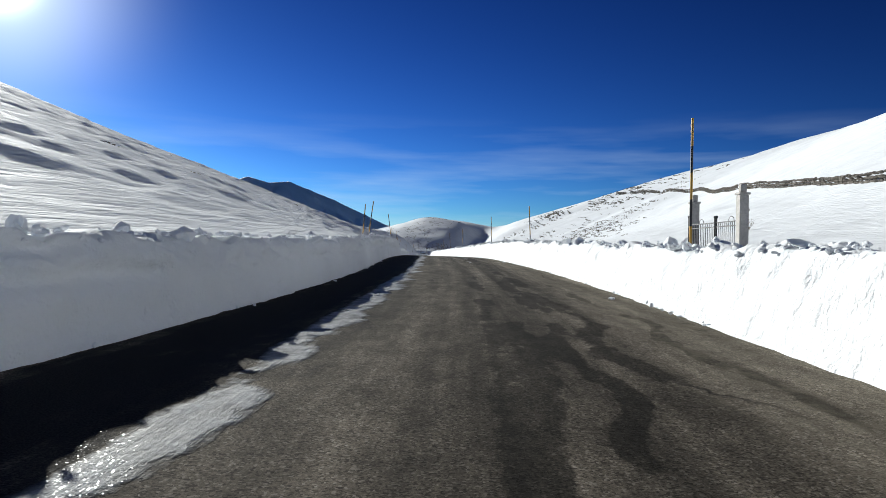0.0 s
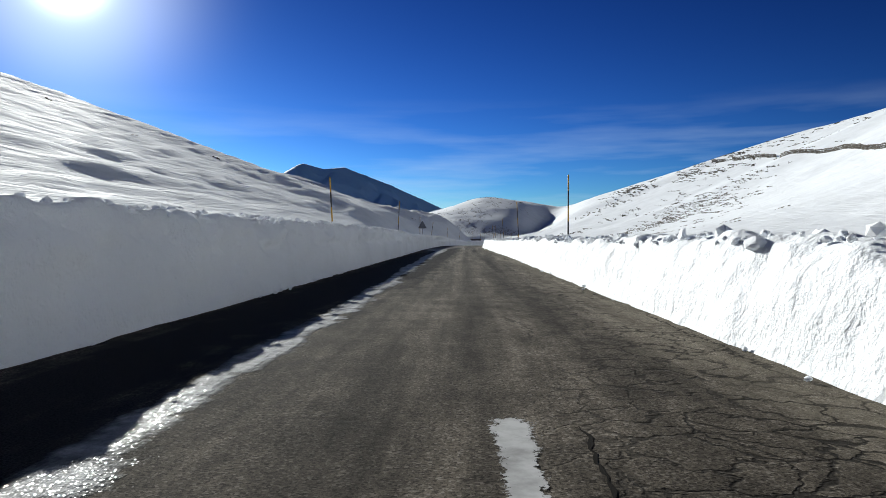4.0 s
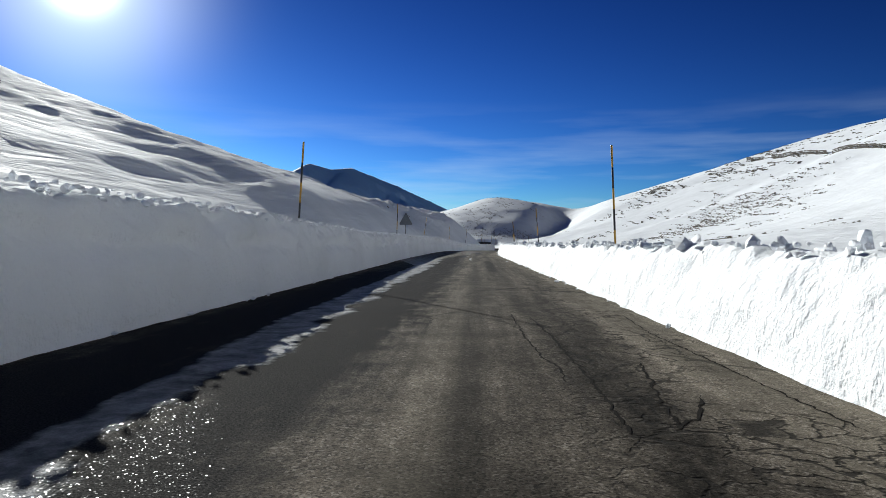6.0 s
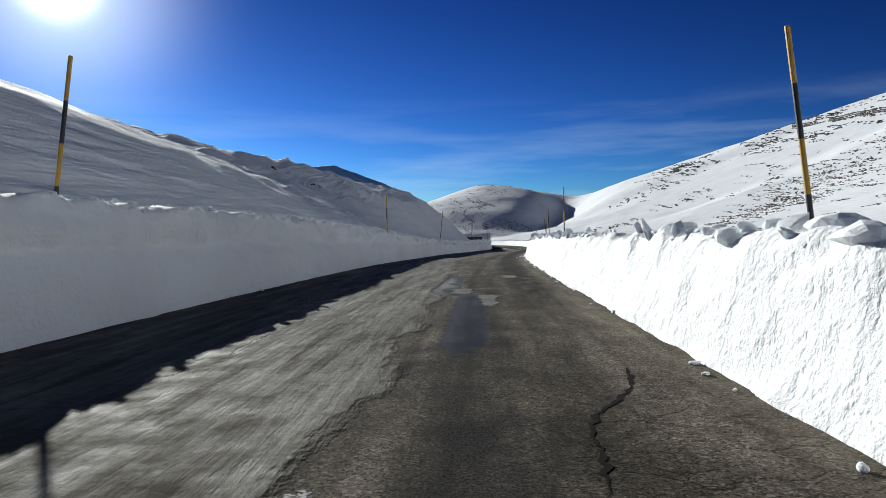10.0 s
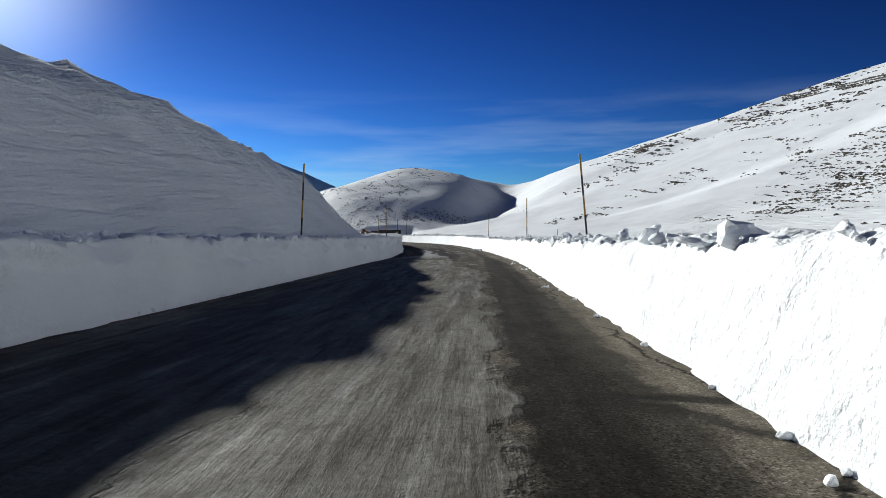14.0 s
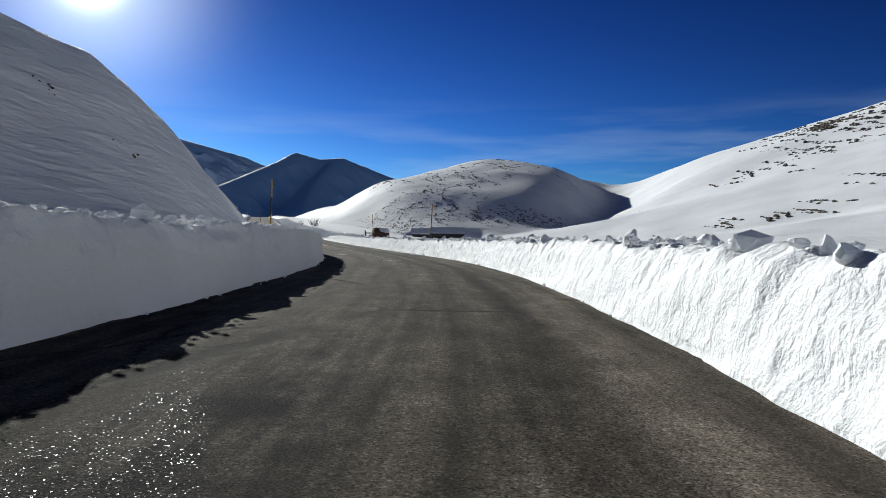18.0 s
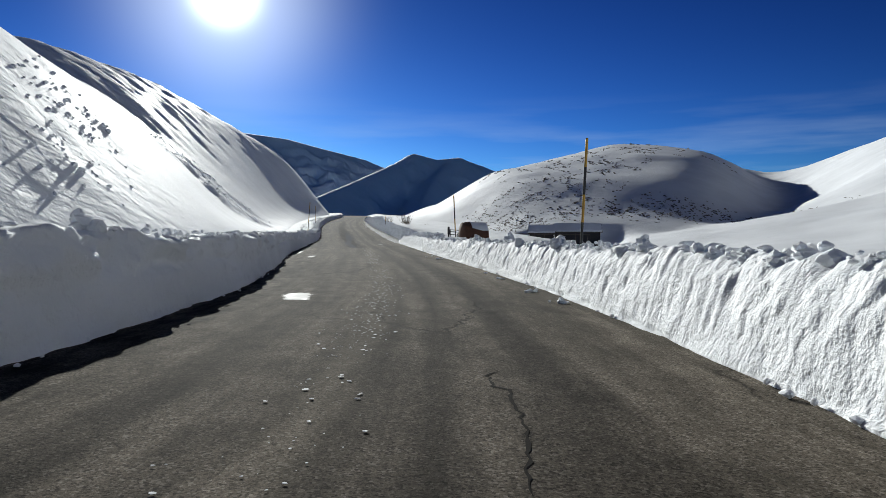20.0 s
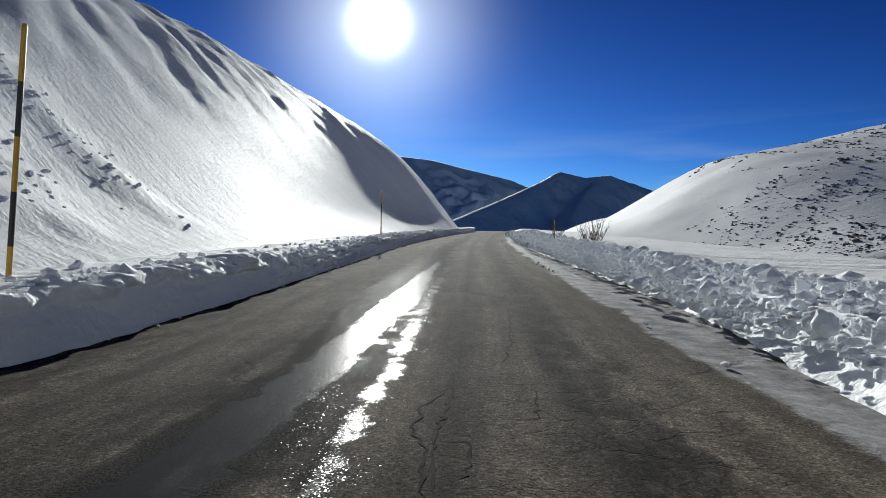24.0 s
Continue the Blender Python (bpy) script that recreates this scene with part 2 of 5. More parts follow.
def ground_z(x, y, relief=True):
    """The height of the snow-covered land, without the banks that line the road."""
    x, y = np.asarray(x, float), np.asarray(y, float)
    d = (x - road_x(y)) * 0.93
    climb = 0.03 * np.clip(y - 306, 0, 100)
    base = road_z(y) - climb * (1 - np.exp(-((d / 20) ** 2)))
    field = np.where(d > 0, along(y, EDGE_Y, FIELD_R), along(y, EDGE_Y, BANK_L) * 0.9)
    h = base - 0.35 + (field + 0.35) * np.clip((np.abs(d) - 4.2) / 1.2, 0, 1)
    run = np.maximum(-d - 5.4, 0)
    v = run / np.maximum(along(y, LEFT_Y, LEFT_RUN), 5)
    h = h + np.maximum(along(y, LEFT_Y, LEFT_TOP), 0) * v / (1 + v**3) ** (1 / 3)
    v = run / 3.4
    h = h + along(y, TOE_Y, TOE) * v / (1 + v**3) ** (1 / 3)
    run = np.maximum(d - 14, 0)
    v = np.clip(run / np.maximum(along(y, RIGHT_Y, RIGHT_RUN), 10), 0, 1)
    h = h + np.maximum(along(y, RIGHT_Y, RIGHT_TOP), 0) * (1 - np.cos(np.pi * v)) / 2
    free = np.clip((np.abs(d) - 7) / 25, 0, 1)
    free = free * free * (3 - 2 * free)
    # the round hill: its dome, the shoulder that runs down towards the road, and the ridge behind, as one smooth form
    r = np.hypot((x + 9) / np.where(x < -9, 60.0, 90.0), (y - 450) / np.where(y < 450, 118.0, 140.0))
    dome = 22.6 * np.maximum(1.015 - np.sqrt(r * r + 0.03), 0) / 0.842
    shoulder_h = hump(x, y, -34.0, 396.0, 9.8, 42.0, 30.0, 52.0) * np.clip((y - 332) / 46, 0, 1)
    behind = 23.5 * np.exp(-((x / 80.0) ** 2) - ((y - 510.0) / 70.0) ** 2)
    knoll = (dome**4 + shoulder_h**4 + behind**4) ** 0.25
    h = np.where(free > 0, np.maximum(h, base + knoll * free), h)
    # a hollow below the road where the huts stand, and the gully beside the round hill
    dip = np.clip((d - 5.5) / 9, 0, 1) * np.clip((y - 286) / 16, 0, 1) * np.clip((372 - y) / 22, 0, 1)
    h = h - 1.7 * dip * dip * (3 - 2 * dip)
    yard = np.clip((x + 21) / 3, 0, 1) * np.clip((-4.5 - x) / 4, 0, 1) * np.clip((y - 302) / 14, 0, 1) * np.clip((345 - y) / 5, 0, 1) * np.clip((d - 5.5) / 5, 0, 1)
    yard = yard * yard * (3 - 2 * yard)
    h = h * (1 - yard) + yard * np.minimum(h, -1.0)
    gx = x - 13.5 - 0.17 * (y - 357)
    gully = np.exp(-((gx / np.where(gx < 0, 9.0, 14.0)) ** 2)) * np.clip((y - 338) / 40, 0, 1) * np.clip((500 - y) / 80, 0, 1)
    h = h - 5.5 * gully
    if relief:
        away = np.clip((np.abs(d) - 6) / 18, 0, 1)
        h = h + away * (0.4 * fbm(x / 22, y / 22, 2, 3) * np.where(d < 0, 0.5, 1) + 0.22 * fbm(x / 5, y / 9, 3, 8) * np.where((d < 0) & (y < 160), 0.3, 1))
        left = (d < 0) * np.clip((np.abs(d) - 5.6) / 3.0, 0, 1)
        # wind-carved steps on the long slope, clods on the steep one, flow lines on the far one
        first = left * np.clip((172 - y) / 25, 0, 1)
        steps = fbm(x / 1.7 + 0.12 * y, y / 7.0, 3, 31)
        h = h + first * (0.2 * np.abs(steps) + 0.13 * fbm(x / 0.8 + 0.08 * y, y / 3.4, 2, 33))
        mid = left * np.clip((y - 150) / 20, 0, 1) * np.clip((268 - y) / 10, 0, 1)
        clod = vnoise(x / 0.8, y / 1.2, 35)
        h = h + mid * (0.4 * np.maximum(clod - 0.5, 0) * 2 + 0.26 * fbm(x / 2.1, y / 2.6, 3, 36))
        last = left * np.clip((y - 262) / 14, 0, 1) * np.clip((420 - y) / 40, 0, 1)
        high = np.clip((np.abs(d) - 13) / 9, 0, 1)
        h = h + last * high * (0.3 * fbm((y + 0.35 * x) / 1.3, (x - 0.35 * y) / 9.0, 3, 37) - 0.25 * np.abs(fbm((y + 0.3 * x) / 3.6, x / 16.0, 3, 38)))
        h = h - 1.5 * np.exp(-(((x + 55) / 5.0) ** 2) - ((y - 313.5) / 2.4) ** 2)
        # the tongue of an old slide
        for k, (ax, ay, bx, by, wide, thick) in enumerate(SLIDE):
            lx, ly = bx - ax, by - ay
            u = np.clip(((x - ax) * lx + (y - ay) * ly) / (lx * lx + ly * ly), 0, 1)
            off = np.hypot(x - ax - u * lx, y - ay - u * ly) / wide + 0.5 * fbm(x / 1.6, y / 1.6, 3, 44)
            m = np.clip((1.0 - off) * 2.2, 0, 1)
            h = h + m * thick * (0.7 + 1.2 * fbm(x / 0.9, y / 1.1, 2, 45 + k))
    return h


# ---- materials ----
def material(name, rough=0.6, metal=0.0):
    m = bpy.data.materials.new(name)
    m.use_nodes = True
    b = m.node_tree.nodes["Principled BSDF"]
    b.inputs["Roughness"].default_value = rough
    b.inputs["Metallic"].default_value = metal
    return m, m.node_tree, b


def add_node(nt, kind, ins=None, **props):
    n = nt.nodes.new(kind)
    for k, v in props.items():
        if k == "operation":
            n.operation = v
        elif k == "feature":
            n.feature = v
        elif k == "attribute_name":
            n.attribute_name = v
        elif k == "data_type":
            n.data_type = v
    for k, v in (ins or {}).items():
        if hasattr(v, "is_linked"):
            nt.links.new(v, n.inputs[k])
        else:
            n.inputs[k].default_value = v
    return n


def noise_at(nt, co, scale, detail=4.0, rough=0.6):
    return add_node(nt, "ShaderNodeTexNoise", {"Vector": co, "Scale": scale, "Detail": detail, "Roughness": rough}).outputs["Fac"]


def ramp(nt, fac, lo, hi, to0=0.0, to1=1.0):
    n = add_node(nt, "ShaderNodeMapRange", {"Value": fac, "From Min": lo, "From Max": hi, "To Min": to0, "To Max": to1})
    n.clamp = True
    return n.outputs[0]


def calc(nt, op, a, b=0.0):
    return add_node(nt, "ShaderNodeMath", {0: a, 1: b}, operation=op).outputs[0]


def blend(nt, fac, a, b):
    n = nt.nodes.new("ShaderNodeMix")
    n.data_type = "RGBA"
    for i, v in ((0, fac), (6, a), (7, b)):
        if hasattr(v, "is_linked"):
            nt.links.new(v, n.inputs[i])
        else:
            n.inputs[i].default_value = (*v, 1) if i else v
    return n.outputs[2]


def bump(nt, b, height, distance, strength=1.0):
    n = add_node(nt, "ShaderNodeBump", {"Height": height, "Distance": distance, "Strength": strength})
    nt.links.new(n.outputs[0], b.inputs["Normal"])
    return n


def coords(nt, stretch=(1, 1, 1)):
    co = nt.nodes.new("ShaderNodeTexCoord").outputs["Object"]
    if stretch == (1, 1, 1):
        return co
    return add_node(nt, "ShaderNodeMapping", {"Vector": co, "Scale": stretch}).outputs[0]


def plain(name, colour, rough=0.6, metal=0.0, spread=0.25, scale=8.0, lift=0.004):
    """One colour, broken by wear at two scales."""
    m, nt, b = material(name, rough, metal)
    co = coords(nt)
    n1, n2 = noise_at(nt, co, scale), noise_at(nt, co, scale * 9)
    mix = calc(nt, "ADD", calc(nt, "MULTIPLY", n1, 0.6), calc(nt, "MULTIPLY", n2, 0.4))
    lo, hi = [tuple(c * k for c in colour) for k in (1 - spread, 1 + spread)]
    nt.links.new(blend(nt, ramp(nt, mix, 0.3, 0.7), lo, hi), b.inputs["Base Color"])
    nt.links.new(ramp(nt, n1, 0.3, 0.7, max(rough - 0.12, 0.05), min(rough + 0.12, 1)), b.inputs["Roughness"])
    bump(nt, b, n2, lift, 0.6)
    return m


def snow(name, tint, coarse, fine, depth, stretch=(1, 1, 1), second=None, glow=0.0):
    """Snow: wind-packed relief at three scales, a few duller, icier places."""
    m, nt, b = material(name, 0.6)
    co = coords(nt, stretch)
    flat = coords(nt)
    n1, n2, n3 = noise_at(nt, co, coarse, 5.0), noise_at(nt, flat, fine, 3.0), noise_at(nt, flat, coarse * 0.09, 2.0)
    if second is not None:
        # past the bend the wind has combed the snow down the slope instead of along it
        y = add_node(nt, "ShaderNodeSeparateXYZ", {0: flat}).outputs["Y"]
        past = ramp(nt, y, 262.0, 285.0)
        turned = add_node(nt, "ShaderNodeMapping", {"Vector": flat, "Rotation": (0, 0, radians(-19)), "Scale": second}).outputs[0]
        n_past = noise_at(nt, turned, coarse, 6.0)
        n1 = calc(nt, "ADD", calc(nt, "MULTIPLY", n1, calc(nt, "SUBTRACT", 1.0, past)), calc(nt, "MULTIPLY", n_past, calc(nt, "MULTIPLY", past, 0.26)))
    dull = tuple(c * 0.9 for c in tint)
    nt.links.new(blend(nt, ramp(nt, n3, 0.35, 0.7), tint, dull), b.inputs["Base Color"])
    nt.links.new(ramp(nt, n1, 0.3, 0.7, 0.7, 1.0), b.inputs["Roughness"])
    b.inputs["Specular IOR Level"].default_value = 0.3 if glow else 0.06
    if glow:
        # light that soaks into loose snow softens its shadows
        b.inputs["Subsurface Weight"].default_value = glow
        b.inputs["Subsurface Scale"].default_value = 0.06
        b.inputs["Subsurface Radius"].default_value = (1.0, 1.0, 1.0)
    h = calc(nt, "ADD", calc(nt, "MULTIPLY", n1, 1.0), calc(nt, "MULTIPLY", n2, 0.25 if second is None else 0.1))
    bump(nt, b, h, depth, 0.8)
    return m


SNOW = snow("snow_field", (0.83, 0.855, 0.885), 2.2, 9.0, 0.3, (1.0, 0.13, 1.0), (0.3, 1.0, 0.6))
BANK = snow("snow_bank", (0.83, 0.855, 0.885), 3.5, 22.0, 0.1, glow=0.3)
CLUMP = snow("snow_clump", (0.83, 0.855, 0.885), 6.0, 30.0, 0.03, glow=0.3)


def asphalt():
    m, nt, b = material("asphalt", 0.85)
    uv = nt.nodes.new("ShaderNodeUVMap")
    uv.uv_map = "metres"
    co = uv.outputs[0]
    ice, wet, broken, track, frost, pale, damp, pool = [add_node(nt, "ShaderNodeAttribute", attribute_name=key).outputs["Fac"] for key in ("ice", "wet", "broken", "track", "frost", "pale", "damp", "pool")]

    def stretched(across, lengthwise):
        return add_node(nt, "ShaderNodeMapping", {"Vector": co, "Scale": (across, lengthwise, 1.0)}).outputs[0]

    def times(*factors):
        out = factors[0]
        for f in factors[1:]:
            out = calc(nt, "MULTIPLY", out, f)
        return out

    grit = noise_at(nt, co, 75.0, 3.0, 0.75)
    coarse = noise_at(nt, co, 17.0, 3.0, 0.7)
    mid = noise_at(nt, co, 1.6, 6.0, 0.65)
    streak = noise_at(nt, stretched(1.0, 0.1), 1.5, 6.0, 0.68)
    lane = noise_at(nt, stretched(1.0, 0.03), 2.6, 3.0, 0.6)
    stain = noise_at(nt, stretched(1.0, 0.42), 3.1, 6.0, 0.72)
    edge_n = noise_at(nt, co, 3.2, 5.0, 0.6)
    # worn stone in tar: dark binder, pale chippings
    dry = blend(nt, ramp(nt, grit, 0.36, 0.66), (0.056, 0.048, 0.039), (0.162, 0.14, 0.112))
    cells = add_node(nt, "ShaderNodeTexVoronoi", {"Vector": co, "Scale": 74.0}).outputs["Color"]
    chip = add_node(nt, "ShaderNodeSeparateColor", {0: cells}).outputs[0]
    dry = blend(nt, ramp(nt, chip, 0.84, 0.92, 0.0, 0.6), dry, (0.25, 0.225, 0.195))
    dry = blend(nt, ramp(nt, chip, 0.24, 0.15, 0.0, 0.7), dry, (0.022, 0.019, 0.016))
    # wear along the lane, stains, damp, painted dimming, as one strength over the grain
    damp_shade_m = ramp(nt, calc(nt, "ADD", damp, calc(nt, "MULTIPLY", calc(nt, "SUBTRACT", stain, 0.5), 1.1)), 0.42, 0.6)
    strength = times(ramp(nt, streak, 0.36, 0.64, 0.55, 1.3), ramp(nt, lane, 0.38, 0.62, 0.68, 1.25), ramp(nt, mid, 0.35, 0.65, 1.18, 0.8), ramp(nt, stain, 0.38, 0.62, 1.15, 0.66), ramp(nt, coarse, 0.35, 0.65, 0.82, 1.18))
    strength = times(strength, calc(nt, "SUBTRACT", 1.0, times(track, ramp(nt, streak, 0.3, 0.6, 0.25, 0.62))), calc(nt, "ADD", 1.0, times(pale, ramp(nt, mid, 0.3, 0.6, 0.2, 0.55))), calc(nt, "SUBTRACT", 1.0, times(damp_shade_m, 0.66)))
    dry = add_node(nt, "ShaderNodeVectorMath", {0: dry, "Scale": strength}, operation="SCALE").outputs[0]
    dry = blend(nt, times(pale, ramp(nt, edge_n, 0.35, 0.65, 0.1, 0.5)), dry, (0.17, 0.152, 0.117))
    # cracks, long and in nets
    warp = add_node(nt, "ShaderNodeTexNoise", {"Vector": co, "Scale": 1.1, "Detail": 5.0, "Roughness": 0.65}).outputs["Color"]
    bent = add_node(nt, "ShaderNodeVectorMath", {0: add_node(nt, "ShaderNodeVectorMath", {0: warp, 1: (0.9, 0.9, 0.0)}, operation="MULTIPLY").outputs[0], 1: co}, operation="ADD").outputs[0]
    drawn = add_node(nt, "ShaderNodeMapping", {"Vector": bent, "Scale": (1.0, 0.3, 1.0)}).outputs[0]
    far_crack = add_node(nt, "ShaderNodeTexVoronoi", {"Vector": drawn, "Scale": 0.5}, feature="DISTANCE_TO_EDGE").outputs["Distance"]
    net_crack = add_node(nt, "ShaderNodeTexVoronoi", {"Vector": bent, "Scale": 3.0}, feature="DISTANCE_TO_EDGE").outputs["Distance"]
    gate = ramp(nt, noise_at(nt, co, 0.23, 2.0), 0.5, 0.6)
    c1 = times(ramp(nt, far_crack, 0.004, 0.013, 1.0, 0.0), gate)
    c2 = times(ramp(nt, net_crack, 0.016, 0.055, 1.0, 0.0), broken, ramp(nt, noise_at(nt, co, 0.5, 3.0), 0.36, 0.48))
    crack = calc(nt, "MAXIMUM", c1, c2)
    dry = blend(nt, times(crack, 0.85), dry, (0.014, 0.013, 0.012))
    # melt water, and the bank's shade painted down the left edge
    rut = noise_at(nt, stretched(1.0, 0.1), 4.6, 6.0, 0.66)
    wet_n = calc(nt, "ADD", times(calc(nt, "SUBTRACT", mid, 0.5), 0.8), times(calc(nt, "SUBTRACT", rut, 0.5), 0.9))
    wet_shade_m = ramp(nt, calc(nt, "ADD", wet, wet_n), 0.4, 0.7)
    pool_m = ramp(nt, calc(nt, "ADD", pool, calc(nt, "ADD", times(calc(nt, "SUBTRACT", edge_n, 0.5), 0.7), times(calc(nt, "SUBTRACT", streak, 0.5), 0.6))), 0.45, 0.56)
    wet_shade_c = blend(nt, ramp(nt, grit, 0.36, 0.66), (0.009, 0.009, 0.01), (0.066, 0.062, 0.058))
    base = blend(nt, wet_shade_m, dry, wet_shade_c)
    base = blend(nt, times(pool_m, 0.8), base, (0.02, 0.021, 0.023))
    # packed ice and grit, drawn out by wheels
    ice_n = calc(nt, "ADD", times(calc(nt, "SUBTRACT", streak, 0.5), 0.8), times(calc(nt, "SUBTRACT", edge_n, 0.5), 0.6))
    ice_m = ramp(nt, calc(nt, "ADD", ice, ice_n), 0.42, 0.62)
    ice_c = blend(nt, ramp(nt, streak, 0.34, 0.66), (0.08, 0.072, 0.058), (0.19, 0.182, 0.165))
    ice_c = blend(nt, ramp(nt, edge_n, 0.5, 0.66, 0.0, 0.6), ice_c, (0.1, 0.09, 0.072))
    ice_c = blend(nt, ramp(nt, rut, 0.52, 0.6, 0.0, 0.75), ice_c, (0.062, 0.055, 0.044))
    ice_c = blend(nt, ramp(nt, rut, 0.45, 0.36, 0.0, 0.6), ice_c, (0.27, 0.265, 0.248))
    ice_c = blend(nt, frost, ice_c, blend(nt, ramp(nt, edge_n, 0.35, 0.65), (0.14, 0.14, 0.14), (0.4, 0.405, 0.41)))
    ice_c = add_node(nt, "ShaderNodeVectorMath", {0: ice_c, "Scale": ramp(nt, calc(nt, "ADD", times(coarse, 0.6), times(grit, 0.4)), 0.38, 0.62, 0.72, 1.2)}, operation="SCALE").outputs[0]
    base = blend(nt, ice_m, base, ice_c)
    nt.links.new(base, b.inputs["Base Color"])
    r = ramp(nt, wet_shade_m, 0, 1, 0.97, 0.95)
    r = calc(nt, "ADD", times(r, calc(nt, "SUBTRACT", 1.0, ice_m)), times(ice_m, ramp(nt, edge_n, 0.3, 0.7, 0.6, 0.9)))
    nt.links.new(r, b.inputs["Roughness"])
    nt.links.new(calc(nt, "ADD", ramp(nt, wet_shade_m, 0, 1, 0.03, 0.008), times(ice_m, frost, 0.025)), b.inputs["Specular IOR Level"])
    h = calc(nt, "ADD", times(grit, ramp(nt, wet_shade_m, 0, 1, 0.8, 1.1)), times(crack, -1.4))
    h = calc(nt, "ADD", h, times(coarse, 0.6))
    h = calc(nt, "ADD", h, times(ice_m, calc(nt, "ADD", ramp(nt, edge_n, 0.2, 0.8, 0.4, 3.0), times(rut, 5.0))))
    h = times(h, calc(nt, "SUBTRACT", 1.0, times(pool_m, 0.85)))
    bump(nt, b, h, 0.007, 0.95)
    # a film of melt water over the chippings, each of which tilts its own way; smoother where it stands in pools
    small = add_node(nt, "ShaderNodeTexVoronoi", {"Vector": co, "Scale": 150.0}).outputs["Color"]
    tilt = add_node(nt, "ShaderNodeVectorMath", {0: small, 1: (0.5, 0.5, 0.5)}, operation="SUBTRACT").outputs[0]
    tilt = add_node(nt, "ShaderNodeVectorMath", {0: tilt, "Scale": ramp(nt, pool_m, 0, 1, 0.36, 0.16)}, operation="SCALE").outputs[0]
    facing = nt.nodes.new("ShaderNodeNewGeometry").outputs["Normal"]
    facet = add_node(nt, "ShaderNodeVectorMath", {0: add_node(nt, "ShaderNodeVectorMath", {0: facing, 1: tilt}, operation="ADD").outputs[0]}, operation="NORMALIZE").outputs[0]
    nt.links.new(facet, b.inputs["Coat Normal"])
    thin = times(wet_shade_m, ramp(nt, stain, 0.3, 0.6, 0.02, 0.006), calc(nt, "SUBTRACT", 1.0, ice_m))
    thin = calc(nt, "ADD", thin, times(ice_m, frost, 0.1))
    nt.links.new(calc(nt, "MAXIMUM", thin, times(pool_m, 0.1)), b.inputs["Coat Weight"])
    nt.links.new(ramp(nt, pool_m, 0, 1, 0.11, 0.22), b.inputs["Coat Roughness"])
    b.inputs["Coat IOR"].default_value = 1.33
    return m


ASPHALT = asphalt()
PALE_STONE = plain("pale_stone", (0.46, 0.44, 0.41), 0.85, 0, 0.35, 4.0, 0.02)
STONE = plain("grey_stone", (0.17, 0.15, 0.125), 0.85, 0, 0.35, 3.0, 0.02)
ROCK = plain("hill_rock", (0.11, 0.09, 0.065), 0.9, 0, 0.45, 2.0, 0.03)
YELLOW = plain("yellow_paint", (0.5, 0.28, 0.03), 0.5, 0, 0.15, 5.0, 0.001)
BLACK = plain("black_paint", (0.02, 0.02, 0.022), 0.5, 0, 0.3, 5.0, 0.001)
IRON = plain("black_iron", (0.02, 0.022, 0.024), 0.5, 0.4, 0.3, 12.0, 0.001)
ZINC = plain("zinc_steel", (0.22, 0.225, 0.23), 0.45, 0.7, 0.15, 6.0, 0.001)
RUST = plain("rusty_steel", (0.1, 0.045, 0.025), 0.75, 0.2, 0.5, 3.5, 0.003)
WOOD = plain("grey_weathered_wood", (0.1, 0.082, 0.065), 0.85, 0, 0.35, 6.0, 0.004)
PLASTER = plain("ochre_plaster", (0.42, 0.36, 0.2), 0.9, 0, 0.2, 2.0, 0.004)
DARK_WALL = plain("dark_boarding", (0.045, 0.042, 0.04), 0.8, 0, 0.3, 3.0, 0.004)
TWIG = plain("bare_twig", (0.13, 0.095, 0.06), 0.9, 0, 0.3, 9.0, 0.002)


# ---- building helpers ----
def part(name, bm, mat, parent=None, label=""):
    """Links a bmesh as one mesh object, under a thing or a part."""
    me = bpy.data.meshes.new(name)
    bm.to_mesh(me)
    bm.free()
    me.materials.append(mat)
    ob = new(name, me)
    if parent is not None:
        ob.parent = parent
    if label:
        ob["label"] = label
    return ob


def sheet(name, pts, mat, smooth=True, uv=None, masks=None):
    """A surface over a grid of points, n by m by 3."""
    n, m = pts.shape[:2]
    i = np.arange(n * m).reshape(n, m)
    faces = np.stack([i[:-1, :-1], i[:-1, 1:], i[1:, 1:], i[1:, :-1]], -1).reshape(-1, 4)
    me = bpy.data.meshes.new(name)
    me.from_pydata(pts.reshape(-1, 3).tolist(), [], faces.tolist())
    me.materials.append(mat)
    if smooth:
        me.polygons.foreach_set("use_smooth", np.ones(len(faces), bool))
    if uv is not None:
        layer = me.uv_layers.new(name="metres")
        layer.data.foreach_set("uv", uv.reshape(-1, 2)[faces.ravel()].astype(np.float32).ravel())
    for key, val in (masks or {}).items():
        me.attributes.new(key, "FLOAT", "POINT").data.foreach_set("value", val.astype(np.float32).ravel())
    me.update()
    return new(name, me)


def box(bm, x0, y0, z0, x1, y1, z1, bevel=0.0):
    r = bmesh.ops.create_cube(bm, size=1.0, matrix=Matrix.Translation(((x0 + x1) / 2, (y0 + y1) / 2, (z0 + z1) / 2)) @ Matrix.Diagonal((x1 - x0, y1 - y0, z1 - z0, 1)))
    if bevel:
        edges = list({e for v in r["verts"] for e in v.link_edges})
        bmesh.ops.bevel(bm, geom=edges, offset=bevel, segments=1, affect="EDGES")
    return bm


